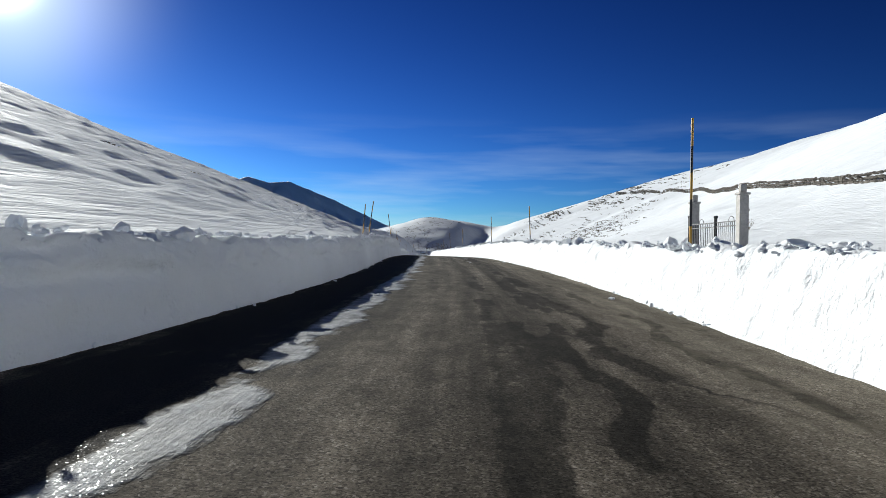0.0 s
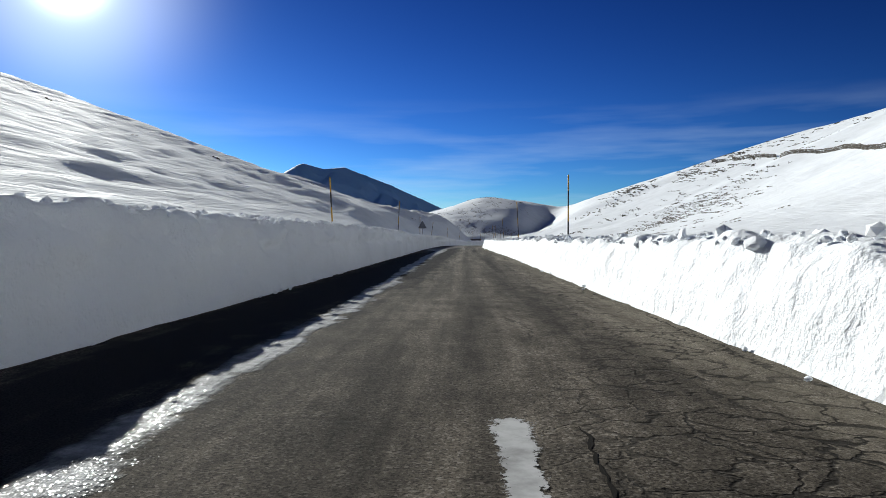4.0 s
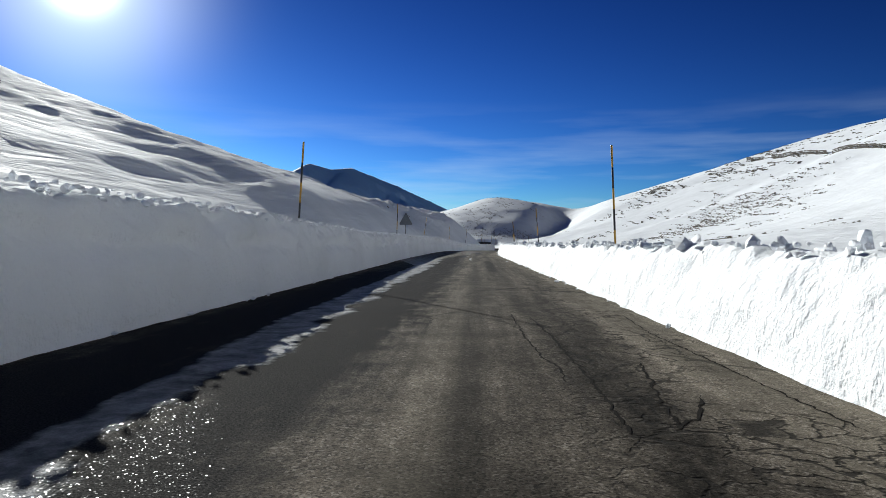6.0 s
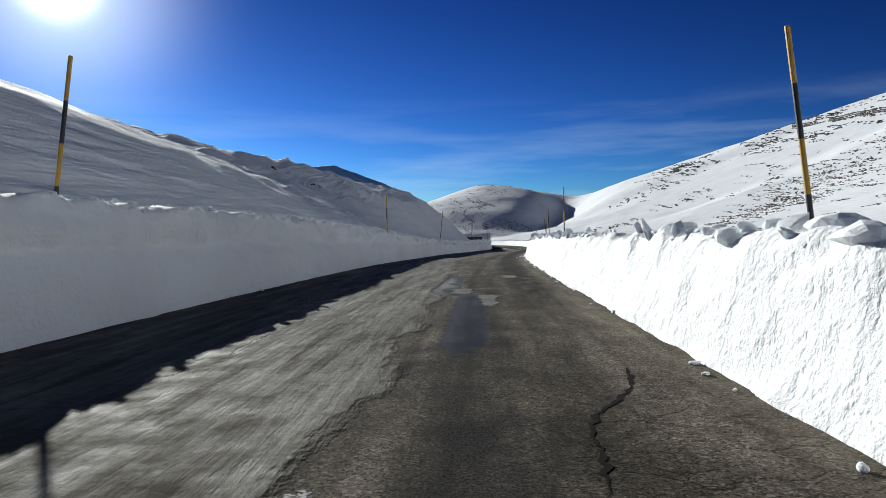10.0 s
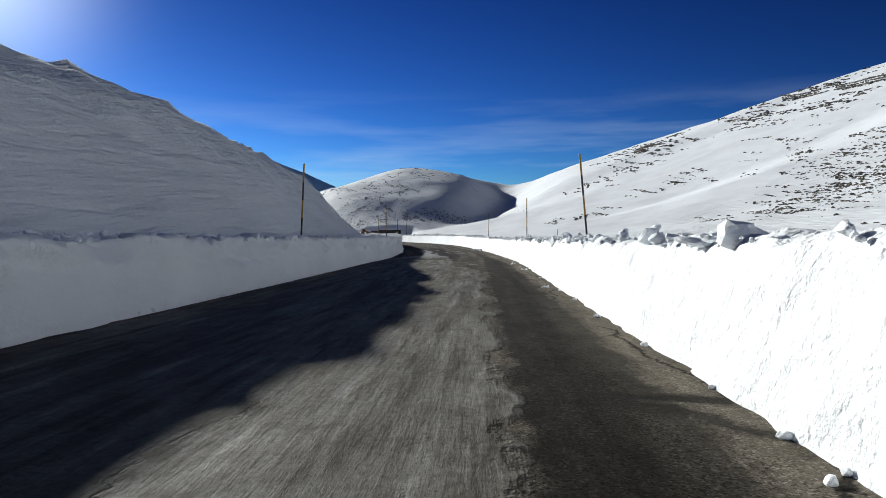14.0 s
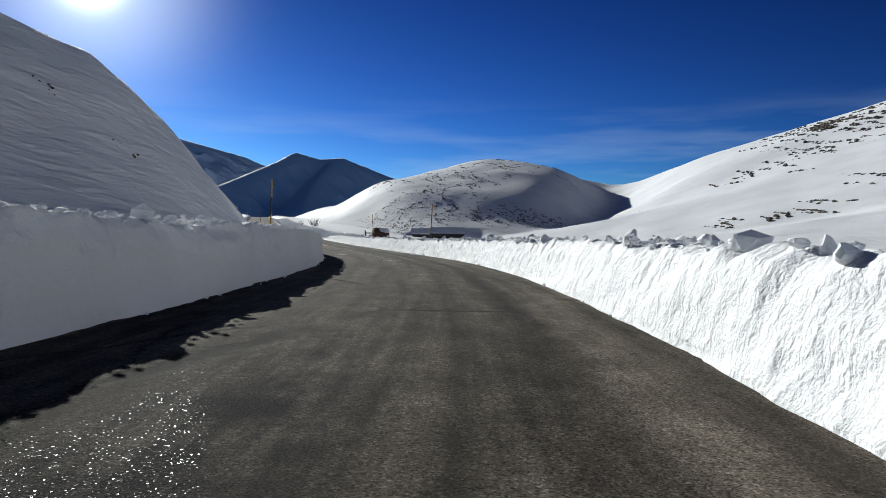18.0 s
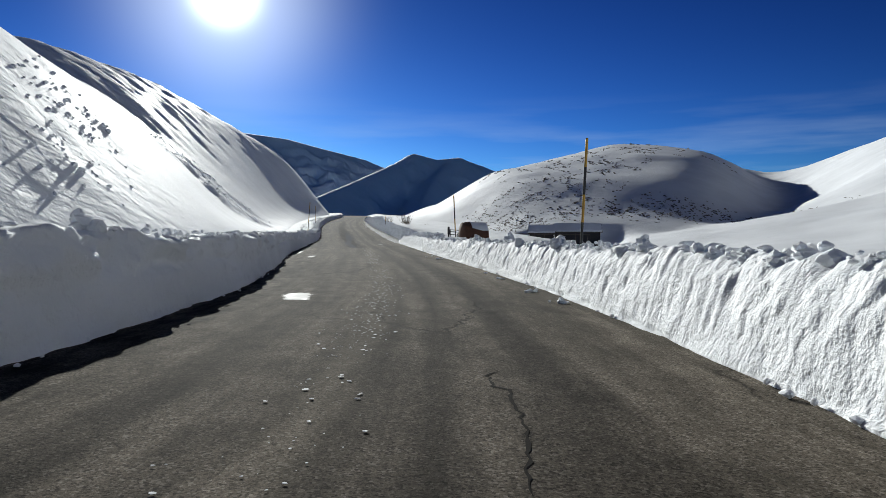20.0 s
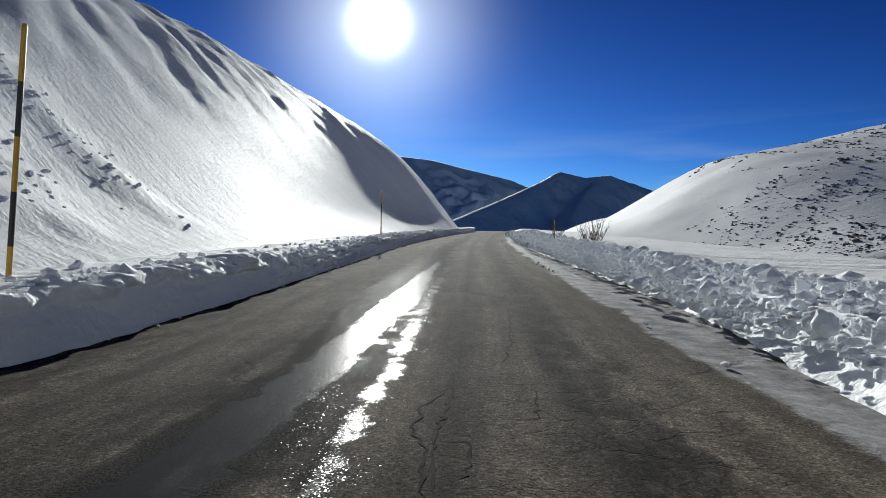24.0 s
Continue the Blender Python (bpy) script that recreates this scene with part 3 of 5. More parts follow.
def rod(bm, a, b, r0, r1=None, sides=8):
    """A round bar from a to b."""
    a, b = Vector(a), Vector(b)
    m = Matrix.Translation((a + b) / 2) @ (b - a).to_track_quat("Z", "Y").to_matrix().to_4x4()
    bmesh.ops.create_cone(bm, cap_ends=True, segments=sides, radius1=r0, radius2=r0 if r1 is None else r1, depth=(b - a).length, matrix=m)
    return bm


def thing(name, m, label, category, group=""):
    ob = new(name)
    ob.matrix_world = m
    return tagged(ob, label, category, group)


def lumps(name, places, mat, seed, flat=0.75, tilt=0.0):
    """Many irregular lumps in one mesh; places: rows of x, y, z, size; tilt leans each one at random."""
    rng = np.random.default_rng(seed)
    kinds = []
    for k in range(9):
        bm = bmesh.new()
        bmesh.ops.create_icosphere(bm, subdivisions=2 if k < 6 else 1, radius=1.0)
        v = np.array([c.co[:] for c in bm.verts])
        f = np.array([[c.index for c in p.verts] for p in bm.faces])
        bm.free()
        way = rng.normal(size=(7, 3))
        way /= np.linalg.norm(way, axis=1)[:, None]
        cut = rng.uniform(0.45, 0.85, 7)
        for w, c in zip(way, cut):
            over = np.maximum(v @ w - c, 0)
            v = v - over[:, None] * w * 0.9
        kinds.append((v + rng.normal(0, 0.045, v.shape), f))
    vs, fs, base = [], [], 0
    for x, y, z, s in places:
        v, f = kinds[rng.integers(len(kinds))]
        a, c = rng.uniform(0, 6.28), rng.uniform(0.65, 1.25, 3)
        rot = np.array([[math.cos(a), -math.sin(a), 0], [math.sin(a), math.cos(a), 0], [0, 0, 1]])
        if tilt:
            b = rng.uniform(-tilt, tilt)
            rot = rot @ np.array([[1, 0, 0], [0, math.cos(b), -math.sin(b)], [0, math.sin(b), math.cos(b)]])
        vs.append((v * c * [1, 1, flat] * s) @ rot.T + [x, y, z])
        fs.append(f + base)
        base += len(v)
    me = bpy.data.meshes.new(name)
    me.from_pydata(np.concatenate(vs).tolist(), [], np.concatenate(fs).tolist())
    me.materials.append(mat)
    return new(name, me)


# ---- the land ----
near_d = np.concatenate([np.arange(4.0, 14, 0.8), 14 * 1.032 ** np.arange(1, 140)])
near_d = near_d[near_d < 900]
far_d = np.concatenate([np.arange(4.0, 34, 0.42), 34 * 1.022 ** np.arange(1, 160)])
far_d = far_d[far_d < 900]
cols = np.concatenate([-far_d[::-1], np.arange(-3.2, 3.3, 1.6), near_d])
rows_y = np.concatenate([np.arange(-80, 20, 1.5), np.arange(20, 345, 0.62), np.arange(345, 430, 1.3), 430 + 2.0 * 1.05 ** np.arange(1, 75) * 3])
rows_y = rows_y[rows_y < 1400]
GY = np.repeat(rows_y[:, None], len(cols), 1)
GX = road_x(GY) + cols[None, :]
land = sheet("ground", np.stack([GX, GY, ground_z(GX, GY)], -1), SNOW)
tagged(land, "snow-covered hillsides and fields along a mountain road", "ground", kind="structure")

# ---- the road ----
ry = np.arange(-60, 420, 0.3)
rd = np.linspace(-4.6, 4.6, 70)
RYG, RDG = np.meshgrid(ry, rd, indexing="ij")
turn = road_turn(RYG)
RXG = road_x(RYG) + RDG * np.cos(turn)
RYY = RYG - RDG * np.sin(turn)
crown = 0.03 - 0.004 * RDG**2 + 0.008 * fbm(RYG / 3, RDG / 1.2, 3, 21)


def span(knots, values):
    return np.interp(RYG, knots, values)


def stripe(centre, half):
    return np.exp(-(((RDG - centre) / half) ** 2))


ice_edge = span([-60, 22, 60, 100, 118, 126, 134, 146, 158, 164, 170, 180, 186, 203, 206, 212, 217, 226, 240, 420], [-1.15, -1.1, -1.15, -1.2, -1.3, -0.8, 0.15, 0.3, -0.2, -0.2, 0.5, 0.95, 1.15, 1.1, 0.3, 0.0, -0.2, -0.95, -1.1, -1.1])
ice_edge = ice_edge + 0.3 * fbm(RYG / 0.8, RDG * 0 + 3.3, 4, 41)
# ice inner edge drawn along the bank's shadow edge, so shade stays dark
ice_in = span([-60, 70, 108, 122, 150, 205, 216, 222, 420], [-1.45, -1.5, -2.0, -4.4, -4.6, -4.6, -4.6, -1.6, -1.6]) - 0.12 * fbm(RYG / 1.7, RDG * 0, 2, 43)
ice = np.clip((ice_edge - RDG) / 0.3, -1, 1) * 0.5 + 0.5
ice = np.minimum(ice, np.clip((RDG - ice_in) / 0.2, -1, 1) * 0.5 + 0.5)
ice = ice * np.clip((236 - RYG) / 4, 0, 1)
shoulder = np.clip((RDG - 3.05 - 0.15 * fbm(RYG / 1.3, RDG * 0, 3, 47)) / 0.25, -1, 1) * 0.5 + 0.5
ice = np.maximum(ice, shoulder * np.clip((RYG - 298) / 5, 0, 1))
wet = 0.9 * stripe(span([-60, 62, 90, 205, 220, 420], [-1.2, -1.1, -0.7, -0.7, -0.25, -0.25]), 0.95) * span([-60, 60, 72, 90, 130, 150, 205, 214, 236, 246, 420], [0.3, 0.35, 0.8, 0.9, 0.85, 0.35, 0.2, 0.9, 0.8, 0.1, 0])
wet = wet + 0.6 * stripe(0.9, 0.6) * span([-60, 126, 134, 146, 152, 162, 180, 206, 212, 225, 420], [0, 0.0, 0.9, 0.9, 0.7, 0.7, 0.2, 0.5, 0.6, 0.1, 0])
# darkens the strip under the left bank's shadow; shade painted through the wet mask
wet = wet + 0.8 * stripe(-2.4, 0.9) * span([-60, 0, 100, 120, 420], [1, 1, 1, 0, 0])
wet = wet + 0.8 * stripe(-0.1, 0.85) * span([-60, 289, 294, 312, 330, 420], [0, 0, 0.8, 0.95, 0.8, 0.3])
# standing melt water
pool = 0.95 * stripe(0.75, 0.3) * span([-60, 136, 137.5, 141, 143, 420], [0, 0, 1, 1, 0, 0]) + 0.8 * stripe(0.3, 0.35) * span([-60, 141, 143, 147, 149, 420], [0, 0, 1, 0.8, 0, 0])
pool = pool + 0.95 * stripe(0.05 + span([-60, 293, 300, 304, 312, 330, 420], [-0.25, -0.25, -0.4, -0.15, 0.0, 0.0, 0.0]), 0.29) * span([-60, 292, 294, 310, 322, 420], [0, 0, 0.85, 0.9, 0.4, 0]) + 0.55 * stripe(0.5, 0.18) * span([-60, 297, 300, 316, 320, 420], [0, 0, 0.9, 0.8, 0, 0])
pool = pool + 0.8 * stripe(-0.15, 0.4) * span([-60, 121, 124, 130, 134, 420], [0, 0, 0.8, 0.9, 0, 0])
damp = stripe(1.75, 0.5) * span([-60, 130, 150, 170, 205, 214, 222, 420], [0, 0.0, 0.7, 1.25, 1.25, 0.8, 0, 0]) + stripe(1.2, 0.28) * span([-60, 95, 106, 114, 120, 420], [0, 0, 0.8, 0.8, 0, 0]) + stripe(1.5, 0.3) * span([-60, 68, 74, 84, 90, 420], [0, 0, 0.6, 0.6, 0, 0])
damp = damp + stripe(1.35, 0.4) * span([-60, 1, 5, 12, 18, 26, 32, 40, 46, 56, 420], [0, 0.0, 0.1, 0.3, 0.5, 0.5, 0.6, 0.95, 0.8, 0, 0]) + 0.9 * stripe(0.5, 0.16) * span([-60, -2, 2, 10, 14, 420], [0, 0.5, 0.95, 0.7, 0.3, 0])
# narrow damp stains that wind along the sealed joints
for centre, half, seed in ((0.62, 0.15, 51), (1.2, 0.14, 52), (1.75, 0.17, 53), (2.35, 0.12, 54)):
    wind = 0.45 * fbm(RYG / 2.2, RDG * 0, 3, seed)
    gate = np.clip(0.55 + 1.6 * fbm(RYG / 1.1, RDG / 0.7, 3, seed + 10), 0, 1)
    damp = damp + 1.25 * stripe(centre + wind, half * 0.85) * gate * span([-60, -3, 2, 14, 22, 420], [0, 0.8, 1, 0.9, 0, 0])
damp = damp + 0.5 * stripe(1.7, 0.35) * span([-60, 255, 268, 282, 292, 420], [0, 0, 0.9, 0.9, 0.3, 0.3])
# first stripe: left lane painted darker past y 250 to imitate lens vignetting
damp = damp + stripe(-2.2, 0.9) * span([-60, 250, 262, 330, 420], [0, 0, 0.5, 0.5, 0.3]) + 0.75 * stripe(2.1, 0.6) * span([-60, 288, 294, 330, 420], [0, 0, 0.6, 0.6, 0.3])
broken = np.clip(stripe(2.2, 0.9) * span([-60, 12, 30, 110, 140, 270, 300, 420], [0.1, 0.3, 1, 1, 0.2, 0.0, 0.4, 0.3]) + 0.8 * stripe(1.2, 0.5) * span([-60, 32, 42, 52, 60, 420], [0, 0, 1, 1, 0.2, 0.1]), 0, 1)
sway = 0.25 * fbm(RYG / 9, RDG * 0, 2, 5)
inner = span([-60, 30, 80, 110, 190, 280, 420], [0.25, 0.33, 0.5, 0.55, 0.9, 1.02, 1.0]) + 0.25 * sway
outer = span([-60, 30, 78, 110, 190, 280, 420], [1.05, 1.1, 1.5, 1.25, 1.75, 1.85, 1.8]) + 0.3 * sway
track = span([-60, 235, 265, 420], [0.65, 0.65, 1, 1]) * (1.15 * stripe(inner, 0.13) + 1.25 * stripe(outer, 0.19)) + 0.5 * stripe(-0.9, 0.3) + 0.35 * stripe(-1.9, 0.3)
frost = span([-60, 108, 126, 216, 222, 420], [1, 1, 0, 0, 0.8, 1])
pale = np.clip((RDG - 1.9 - 0.3 * fbm(RYG / 5, RDG * 0, 3, 77)) / 0.5, 0, 1) * span([-60, 215, 240, 420], [1, 1, 0.3, 0.3])
pale = pale + 0.6 * stripe(0.25, 0.16) * span([-60, 72, 76, 92, 100, 256, 261, 290, 294, 420], [0, 0, 1, 1, 0, 0, 1, 1, 0, 0])
road = sheet("road", np.stack([RXG, RYY, road_z(RYG) + crown], -1), ASPHALT, uv=np.stack([RDG, RYG], -1), masks={"ice": ice, "wet": wet, "broken": broken, "track": track, "frost": frost, "pale": pale, "damp": damp, "pool": pool})
tagged(road, "cracked grey-brown asphalt road with meltwater and icy stretches", "road", kind="structure")


def on_road(y, d):
    a = float(road_turn(np.array(y)))
    return float(road_x(np.array(y))) + d * math.cos(a), y - d * math.sin(a), float(road_z(np.array(y))) + 0.03 - 0.004 * d * d + 0.008 * float(fbm(np.array(y / 3), np.array(d / 1.2), 3, 21))


def crack_strip(half, points, seed):
    """An open crack filled with dark grit, along a jagged line of (y, d)."""
    r = random.Random(seed)
    line = []
    for (ya, da), (yb, db) in zip(points, points[1:]):
        n = max(1, int(math.hypot(yb - ya, db - da) / 0.06))
        line += [(ya + (yb - ya) * k / n + r.gauss(0, 0.012), da + (db - da) * k / n + r.gauss(0, 0.012)) for k in range(n)]
    line.append(points[-1])
    bm = bmesh.new()
    rows = []
    for k, (y, d) in enumerate(line):
        y0, d0 = line[max(k - 1, 0)]
        y1, d1 = line[min(k + 1, len(line) - 1)]
        ly, ld = y1 - y0, d1 - d0
        size = math.hypot(ly, ld) or 1.0
        w = half * (0.35 + 1.1 * r.random()) * min(1.0, 0.15 + 0.25 * k, 0.15 + 0.25 * (len(line) - 1 - k))
        row = []
        for side in (-1, 1):
            x, y2, z = on_road(y - side * w * ld / size, d + side * w * ly / size)
            row.append(bm.verts.new((x, y2, z + 0.0035)))
        rows.append(row)
    for a, b in zip(rows, rows[1:]):
        bm.faces.new((a[0], a[1], b[1], b[0]))
    bmesh.ops.recalc_face_normals(bm, faces=bm.faces)
    part("crack", bm, TAR, road, "dark open crack in the asphalt")


TAR = plain("crack_grit", (0.014, 0.0125, 0.011), 0.95, 0, 0.4, 14.0, 0.003)
TAR.node_tree.nodes["Principled BSDF"].inputs["Specular IOR Level"].default_value = 0.02
for k, (half, points) in enumerate([
    (0.017, [(16.04, -0.48), (16.54, -0.49), (17.12, -0.45), (17.44, -0.31), (17.98, -0.18), (18.81, -0.08), (19.28, -0.09), (19.51, 0.31), (19.67, 0.77)]),
    (0.012, [(18.2, -0.97), (18.02, -0.58), (18.02, -0.2), (18.1, 0.25), (18.18, 0.68), (18.4, 1.02), (18.41, 1.47), (18.55, 1.96)]),
    (0.02, [(18.61, 1.06), (17.51, 1.04), (16.76, 1.08), (16.13, 1.07)]),
    (0.01, [(26.37, 3.01), (22.64, 3.01), (20.55, 2.77), (18.76, 2.55), (17.92, 2.82)]),
    (0.016, [(56.58, 0.96), (37.56, 0.41), (34.13, 0.45), (32.5, 0.34), (32.37, 0.87)]),
    (0.008, [(32.47, 1.18), (32.97, 1.59), (33.28, 2.03), (33.72, 2.99)]),
    (0.013, [(31.02, 0.81), (30.38, 0.73), (30.12, 0.62), (29.75, 0.58), (29.55, 0.65)]),
    (0.015, [(30.39, 0.76), (29.92, 0.76), (29.63, 0.75), (29.38, 0.7)]),
    (0.016, [(46.23, 0.4), (44.97, 0.38), (44.15, 0.5), (43.65, 0.49), (43.11, 0.56), (42.7, 0.59), (42.46, 0.59)]),
    (0.016, [(44.13, 0.17), (43.34, 0.17), (42.79, 0.16), (42.45, 0.17)]),
    (0.012, [(89.26, 1.07), (87.25, 1.08), (85.82, 1.13), (85.31, 1.21), (84.68, 1.21)]),
    (0.012, [(89.5, 2.62), (87.6, 2.52), (85.98, 2.59), (84.49, 2.63), (83.68, 2.67)]),
    (0.014, [(85.7, 1.94), (84.42, 1.75), (83.61, 1.64), (83.86, 1.83), (84.46, 2.04)]),
    (0.014, [(88.96, 1.28), (87.09, 1.37), (86.69, 1.36), (84.53, 1.39), (83.37, 1.37)]),
    (0.014, [(111.32, 1.08), (110.87, 1.06), (110.3, 1.06), (109.95, 1.04)]),
    (0.01, [(112.09, 1.94), (111.35, 2.0), (111.05, 2.05), (110.24, 2.0), (109.76, 2.0), (109.29, 1.98)]),
    (0.01, [(113.51, 2.42), (112.11, 2.22), (111.62, 2.33), (110.8, 2.29), (110.0, 2.29), (109.58, 2.33)]),
    (0.014, [(110.47, 1.43), (110.31, 1.55), (109.96, 1.57), (109.54, 1.5)]),
    (0.02, [(136.35, 1.93), (135.64, 1.8), (135.04, 1.49), (134.78, 1.41), (134.22, 1.38), (133.92, 1.31)]),
    (0.014, [(263.01, 1.47), (262.81, 1.34), (262.45, 1.33), (262.38, 1.45), (262.02, 1.43), (261.71, 1.44), (261.23, 1.41), (260.92, 1.36), (260.62, 1.35)]),
    (0.013, [(273.36, 1.52), (273.19, 1.62), (273.09, 1.7), (272.89, 1.74), (272.6, 1.75), (272.31, 1.65), (272.03, 1.64)]),
    (0.014, [(299.78, 0.77), (296.8, 0.82), (295.51, 0.81), (294.96, 0.74), (294.19, 0.79), (293.67, 0.8), (293.18, 0.81)]),
    (0.014, [(294.25, 0.33), (293.91, 0.37), (293.62, 0.33), (293.36, 0.36), (293.14, 0.36)]),
    (0.012, [(296.08, 2.69), (295.1, 2.56), (294.43, 2.44), (294.03, 2.39), (293.72, 2.44), (293.44, 2.43)]),
    (0.013, [(305.77, 0.96), (305.03, 0.93), (304.6, 0.8), (304.16, 0.8), (303.83, 0.88), (303.61, 0.86), (303.33, 0.93)]),
    (0.014, [(305.56, 0.94), (304.89, 0.97), (304.38, 0.94), (304.04, 0.91), (303.62, 0.93), (303.33, 0.96)]),
    (0.012, [(309.4, 1.58), (306.77, 1.46), (306.05, 1.37), (305.8, 1.2)]),
    (0.012, [(305.11, 1.53), (304.45, 1.47), (304.4, 1.3)]),
    (0.012, [(304.0, 0.96), (304.03, 1.08), (303.64, 1.1), (303.53, 1.02), (303.59, 0.95)]),
]):
    crack_strip(half * 0.75, points, 700 + k)


# ---- the ploughed banks ----
def bank(side, name, label):
    """A ploughed wall of snow along one edge: sheer face, ragged top, sloping back to the field."""
    s = np.concatenate([np.arange(-58, -10, 0.4), np.arange(-10, 235, 0.1), np.arange(235, 318, 0.03), np.arange(318, 335, 0.06), np.arange(335, 415, 0.3)])
    edge = along(s, EDGE_Y, EDGE_L if side < 0 else EDGE_R)
    tall = along(s, EDGE_Y, BANK_L if side < 0 else BANK_R)
    fieldh = along(s, EDGE_Y, FIELD_R) if side > 0 else along(s, EDGE_Y, BANK_L) * 0.9
    low = np.clip((s - 301) / 8, 0, 1) if side > 0 else 0 * s
    flute = (0.08 + 0.92 * np.clip((s - 240) / 20, 0, 1)) * (1 - 0.5 * low) if side > 0 else 0 * s + 0.12
    out_p = [-0.06, 0.0, 0.03, 0.07, 0.11, 0.16, 0.21, 0.27, 0.34, 0.46, 0.62, 0.85, 1.15, 1.5, 2.0, 2.7, 3.4]
    up_p = [-0.1, 0.02, 0.14, 0.3, 0.45, 0.6, 0.74, 0.86, 0.95, 1.0, 1.01, 0.99, 0.98, 0.97, 0.96, 0.96, 0.9]
    if side < 0:
        out_p = [o * 0.55 if o < 0.6 else o for o in out_p]
    # twice as many courses on the face
    fine_k = np.concatenate([np.arange(0, 10, 0.5), np.arange(10, 17)])
    out_p, up_p = np.interp(fine_k, range(17), out_p), np.interp(fine_k, range(17), up_p)
    pit = (np.clip((s - 238) / 18, 0, 1) if side > 0 else 0 * s)
    cell = np.floor(s * 3.1 + 0.8 * fbm(s * 0.9, s * 0, 2, 66))
    rag = 0.07 * fbm(s / 2.6, s * 0, 3, 60 + side) + 0.13 * (vnoise(cell * 7.3, cell * 0 + 0.5, 70 + side) - 0.5) * (vnoise(s / 2.2, s * 0, 71) > 0.35) + 0.07 * fbm(s * 3.2, s * 0, 2, 75 + side)
    rag = rag * 0.8
    rag = rag * (1 - 0.55 * pit) + pit * 0.07 * (vnoise(s * 8.0, s * 0, 77) - 0.5)
    pts = []
    for k, o, u in zip(fine_k, out_p, up_p):
        spread = 1 + 3.2 * low * (k > 1)
        off = edge + o * spread + low * 0.95
        z = u * tall
        if k > 9:
            z = tall * u + (fieldh - 0.05 - tall * u) * (k - 9) / 7.0 - (0.25 if k == 16 else 0)
        top = math.exp(-(((k - 9) / 2.6) ** 2))
        z = z + rag * top * (1 - 0.3 * low) + 0.06 * fbm(s * 1.7, s * 0 + k * 0.7, 3, 80 + side)
        if 1 <= k <= 10:
            face = (1 - 0.85 * pit) * (0.06 * fbm(s / 1.3, s * 0 + u * 2.0, 3, 90 + side)) + (0.05 if side > 0 else 0.035) * (1 - 0.7 * pit) * fbm(s * 2.4, s * 0 + u * 4.0, 3, 92 + side) * u + flute * (1 - 0.85 * pit) * (0.05 * fbm(s * 5.3, s * 0 + u * 3.4, 3, 95) + 0.035 * fbm(s * 1.6, s * 0 + u * 1.2, 2, 96)) * min(1, k / 3)
            if side > 0:
                face = face + (1 - pit) * (0.14 * np.maximum(vnoise(s * 3.4, s * 0 + u * tall * 4.0, 111) - 0.58, 0) + 0.035 * fbm(s * 4.5, s * 0 + u * tall * 5.5, 2, 113)) * u * u
            # narrow flutes and pits that the plough's edge tore into the face
            comb = vnoise(s * 11 + 0.6 * fbm(s * 1.1, s * 0 + u * 3, 2, 97), s * 0 + u * 5.5, 98)
            holes = np.maximum(vnoise(s * 8.5, s * 0 + u * 6.5, 101) - 0.55, 0)
            off = off + face + pit * (1 - 0.6 * low) * (0.04 * (comb - 0.5) * min(1, max(0, u * 2.4 - 0.25)) + 0.08 * holes * u)
            if side < 0:
                off = off + 0.2 * fbm(s * 1.9, s * 0 + u * 4.5, 3, 105) * min(1, max(0, (u - 0.5) * 5)) + 0.03 * fbm(s * 5.0, s * 0 + u * 9.0, 2, 107)
                # a darker ragged undercut where the crust overhangs
                off = off + 0.16 * math.exp(-(((u - 0.62) / 0.07) ** 2)) * np.clip((vnoise(s / 1.7, s * 0, 103) - 0.45) * 5, 0, 1)
        if k == 1:
            off = off + 0.07 * fbm(s * 1.4, s * 0, 3, 99 + side)
        a = road_turn(s)
        d = side * off
        pts.append(np.stack([road_x(s) + d * np.cos(a), s - d * np.sin(a), road_z(s) + z], -1))
    ob = sheet(name, np.stack(pts, 1)[:, ::side], BANK)
    tagged(ob, label, "snow bank", kind="structure")
    # broken lumps along the crest, on the face and at the foot
    rng = np.random.default_rng(17 + side)
    spots = []

    def put(y, off, z, size):
        a = road_turn(y)
        spots.append((float(road_x(y) + side * off * np.cos(a)), float(y - side * off * np.sin(a)), float(road_z(y) + z), size))

    for y in np.arange(-10, 372, 0.2):
        y = y + rng.uniform(-0.2, 0.2)
        e = float(along(y, EDGE_Y, EDGE_L if side < 0 else EDGE_R))
        t = float(along(y, EDGE_Y, BANK_L if side < 0 else BANK_R))
        thick = float(vnoise(np.array(y / 3.1), np.array(0.0), 120 + side))
        if rng.random() < 0.25 + 0.7 * thick:
            put(y, e + rng.uniform(0.22 if side < 0 else 0.3, 0.75), t + rng.uniform(-0.06, 0.05), rng.uniform(0.035, 0.1) * (1.9 if rng.random() < 0.16 else 1))
        for _ in range(5 if side < 0 else 2):
            if rng.random() < 0.3 + 0.7 * thick:
                put(y + rng.uniform(-0.15, 0.15), e + rng.uniform(0.16 if side < 0 else 0.28, 0.6), t + rng.uniform(-0.08, 0.06), rng.uniform(0.02, 0.065))
        if rng.random() < 0.3:
            put(y, e + rng.uniform(0.7, 1.9), t + rng.uniform(-0.1, 0.0), rng.uniform(0.05, 0.14))
        if side > 0 and y > 255:
            for _ in range(8):
                u = rng.uniform(0.42, 1.02)
                lowk = min(max((y - 301) / 8, 0), 1)
                put(y + rng.uniform(-0.2, 0.2), e + 0.1 + 0.3 * u * (1 + 3 * lowk), t * u, rng.uniform(0.025, 0.07))
        if side > 0 and y > 300:
            for _ in range(13):
                o = rng.uniform(0.95, 3.2)
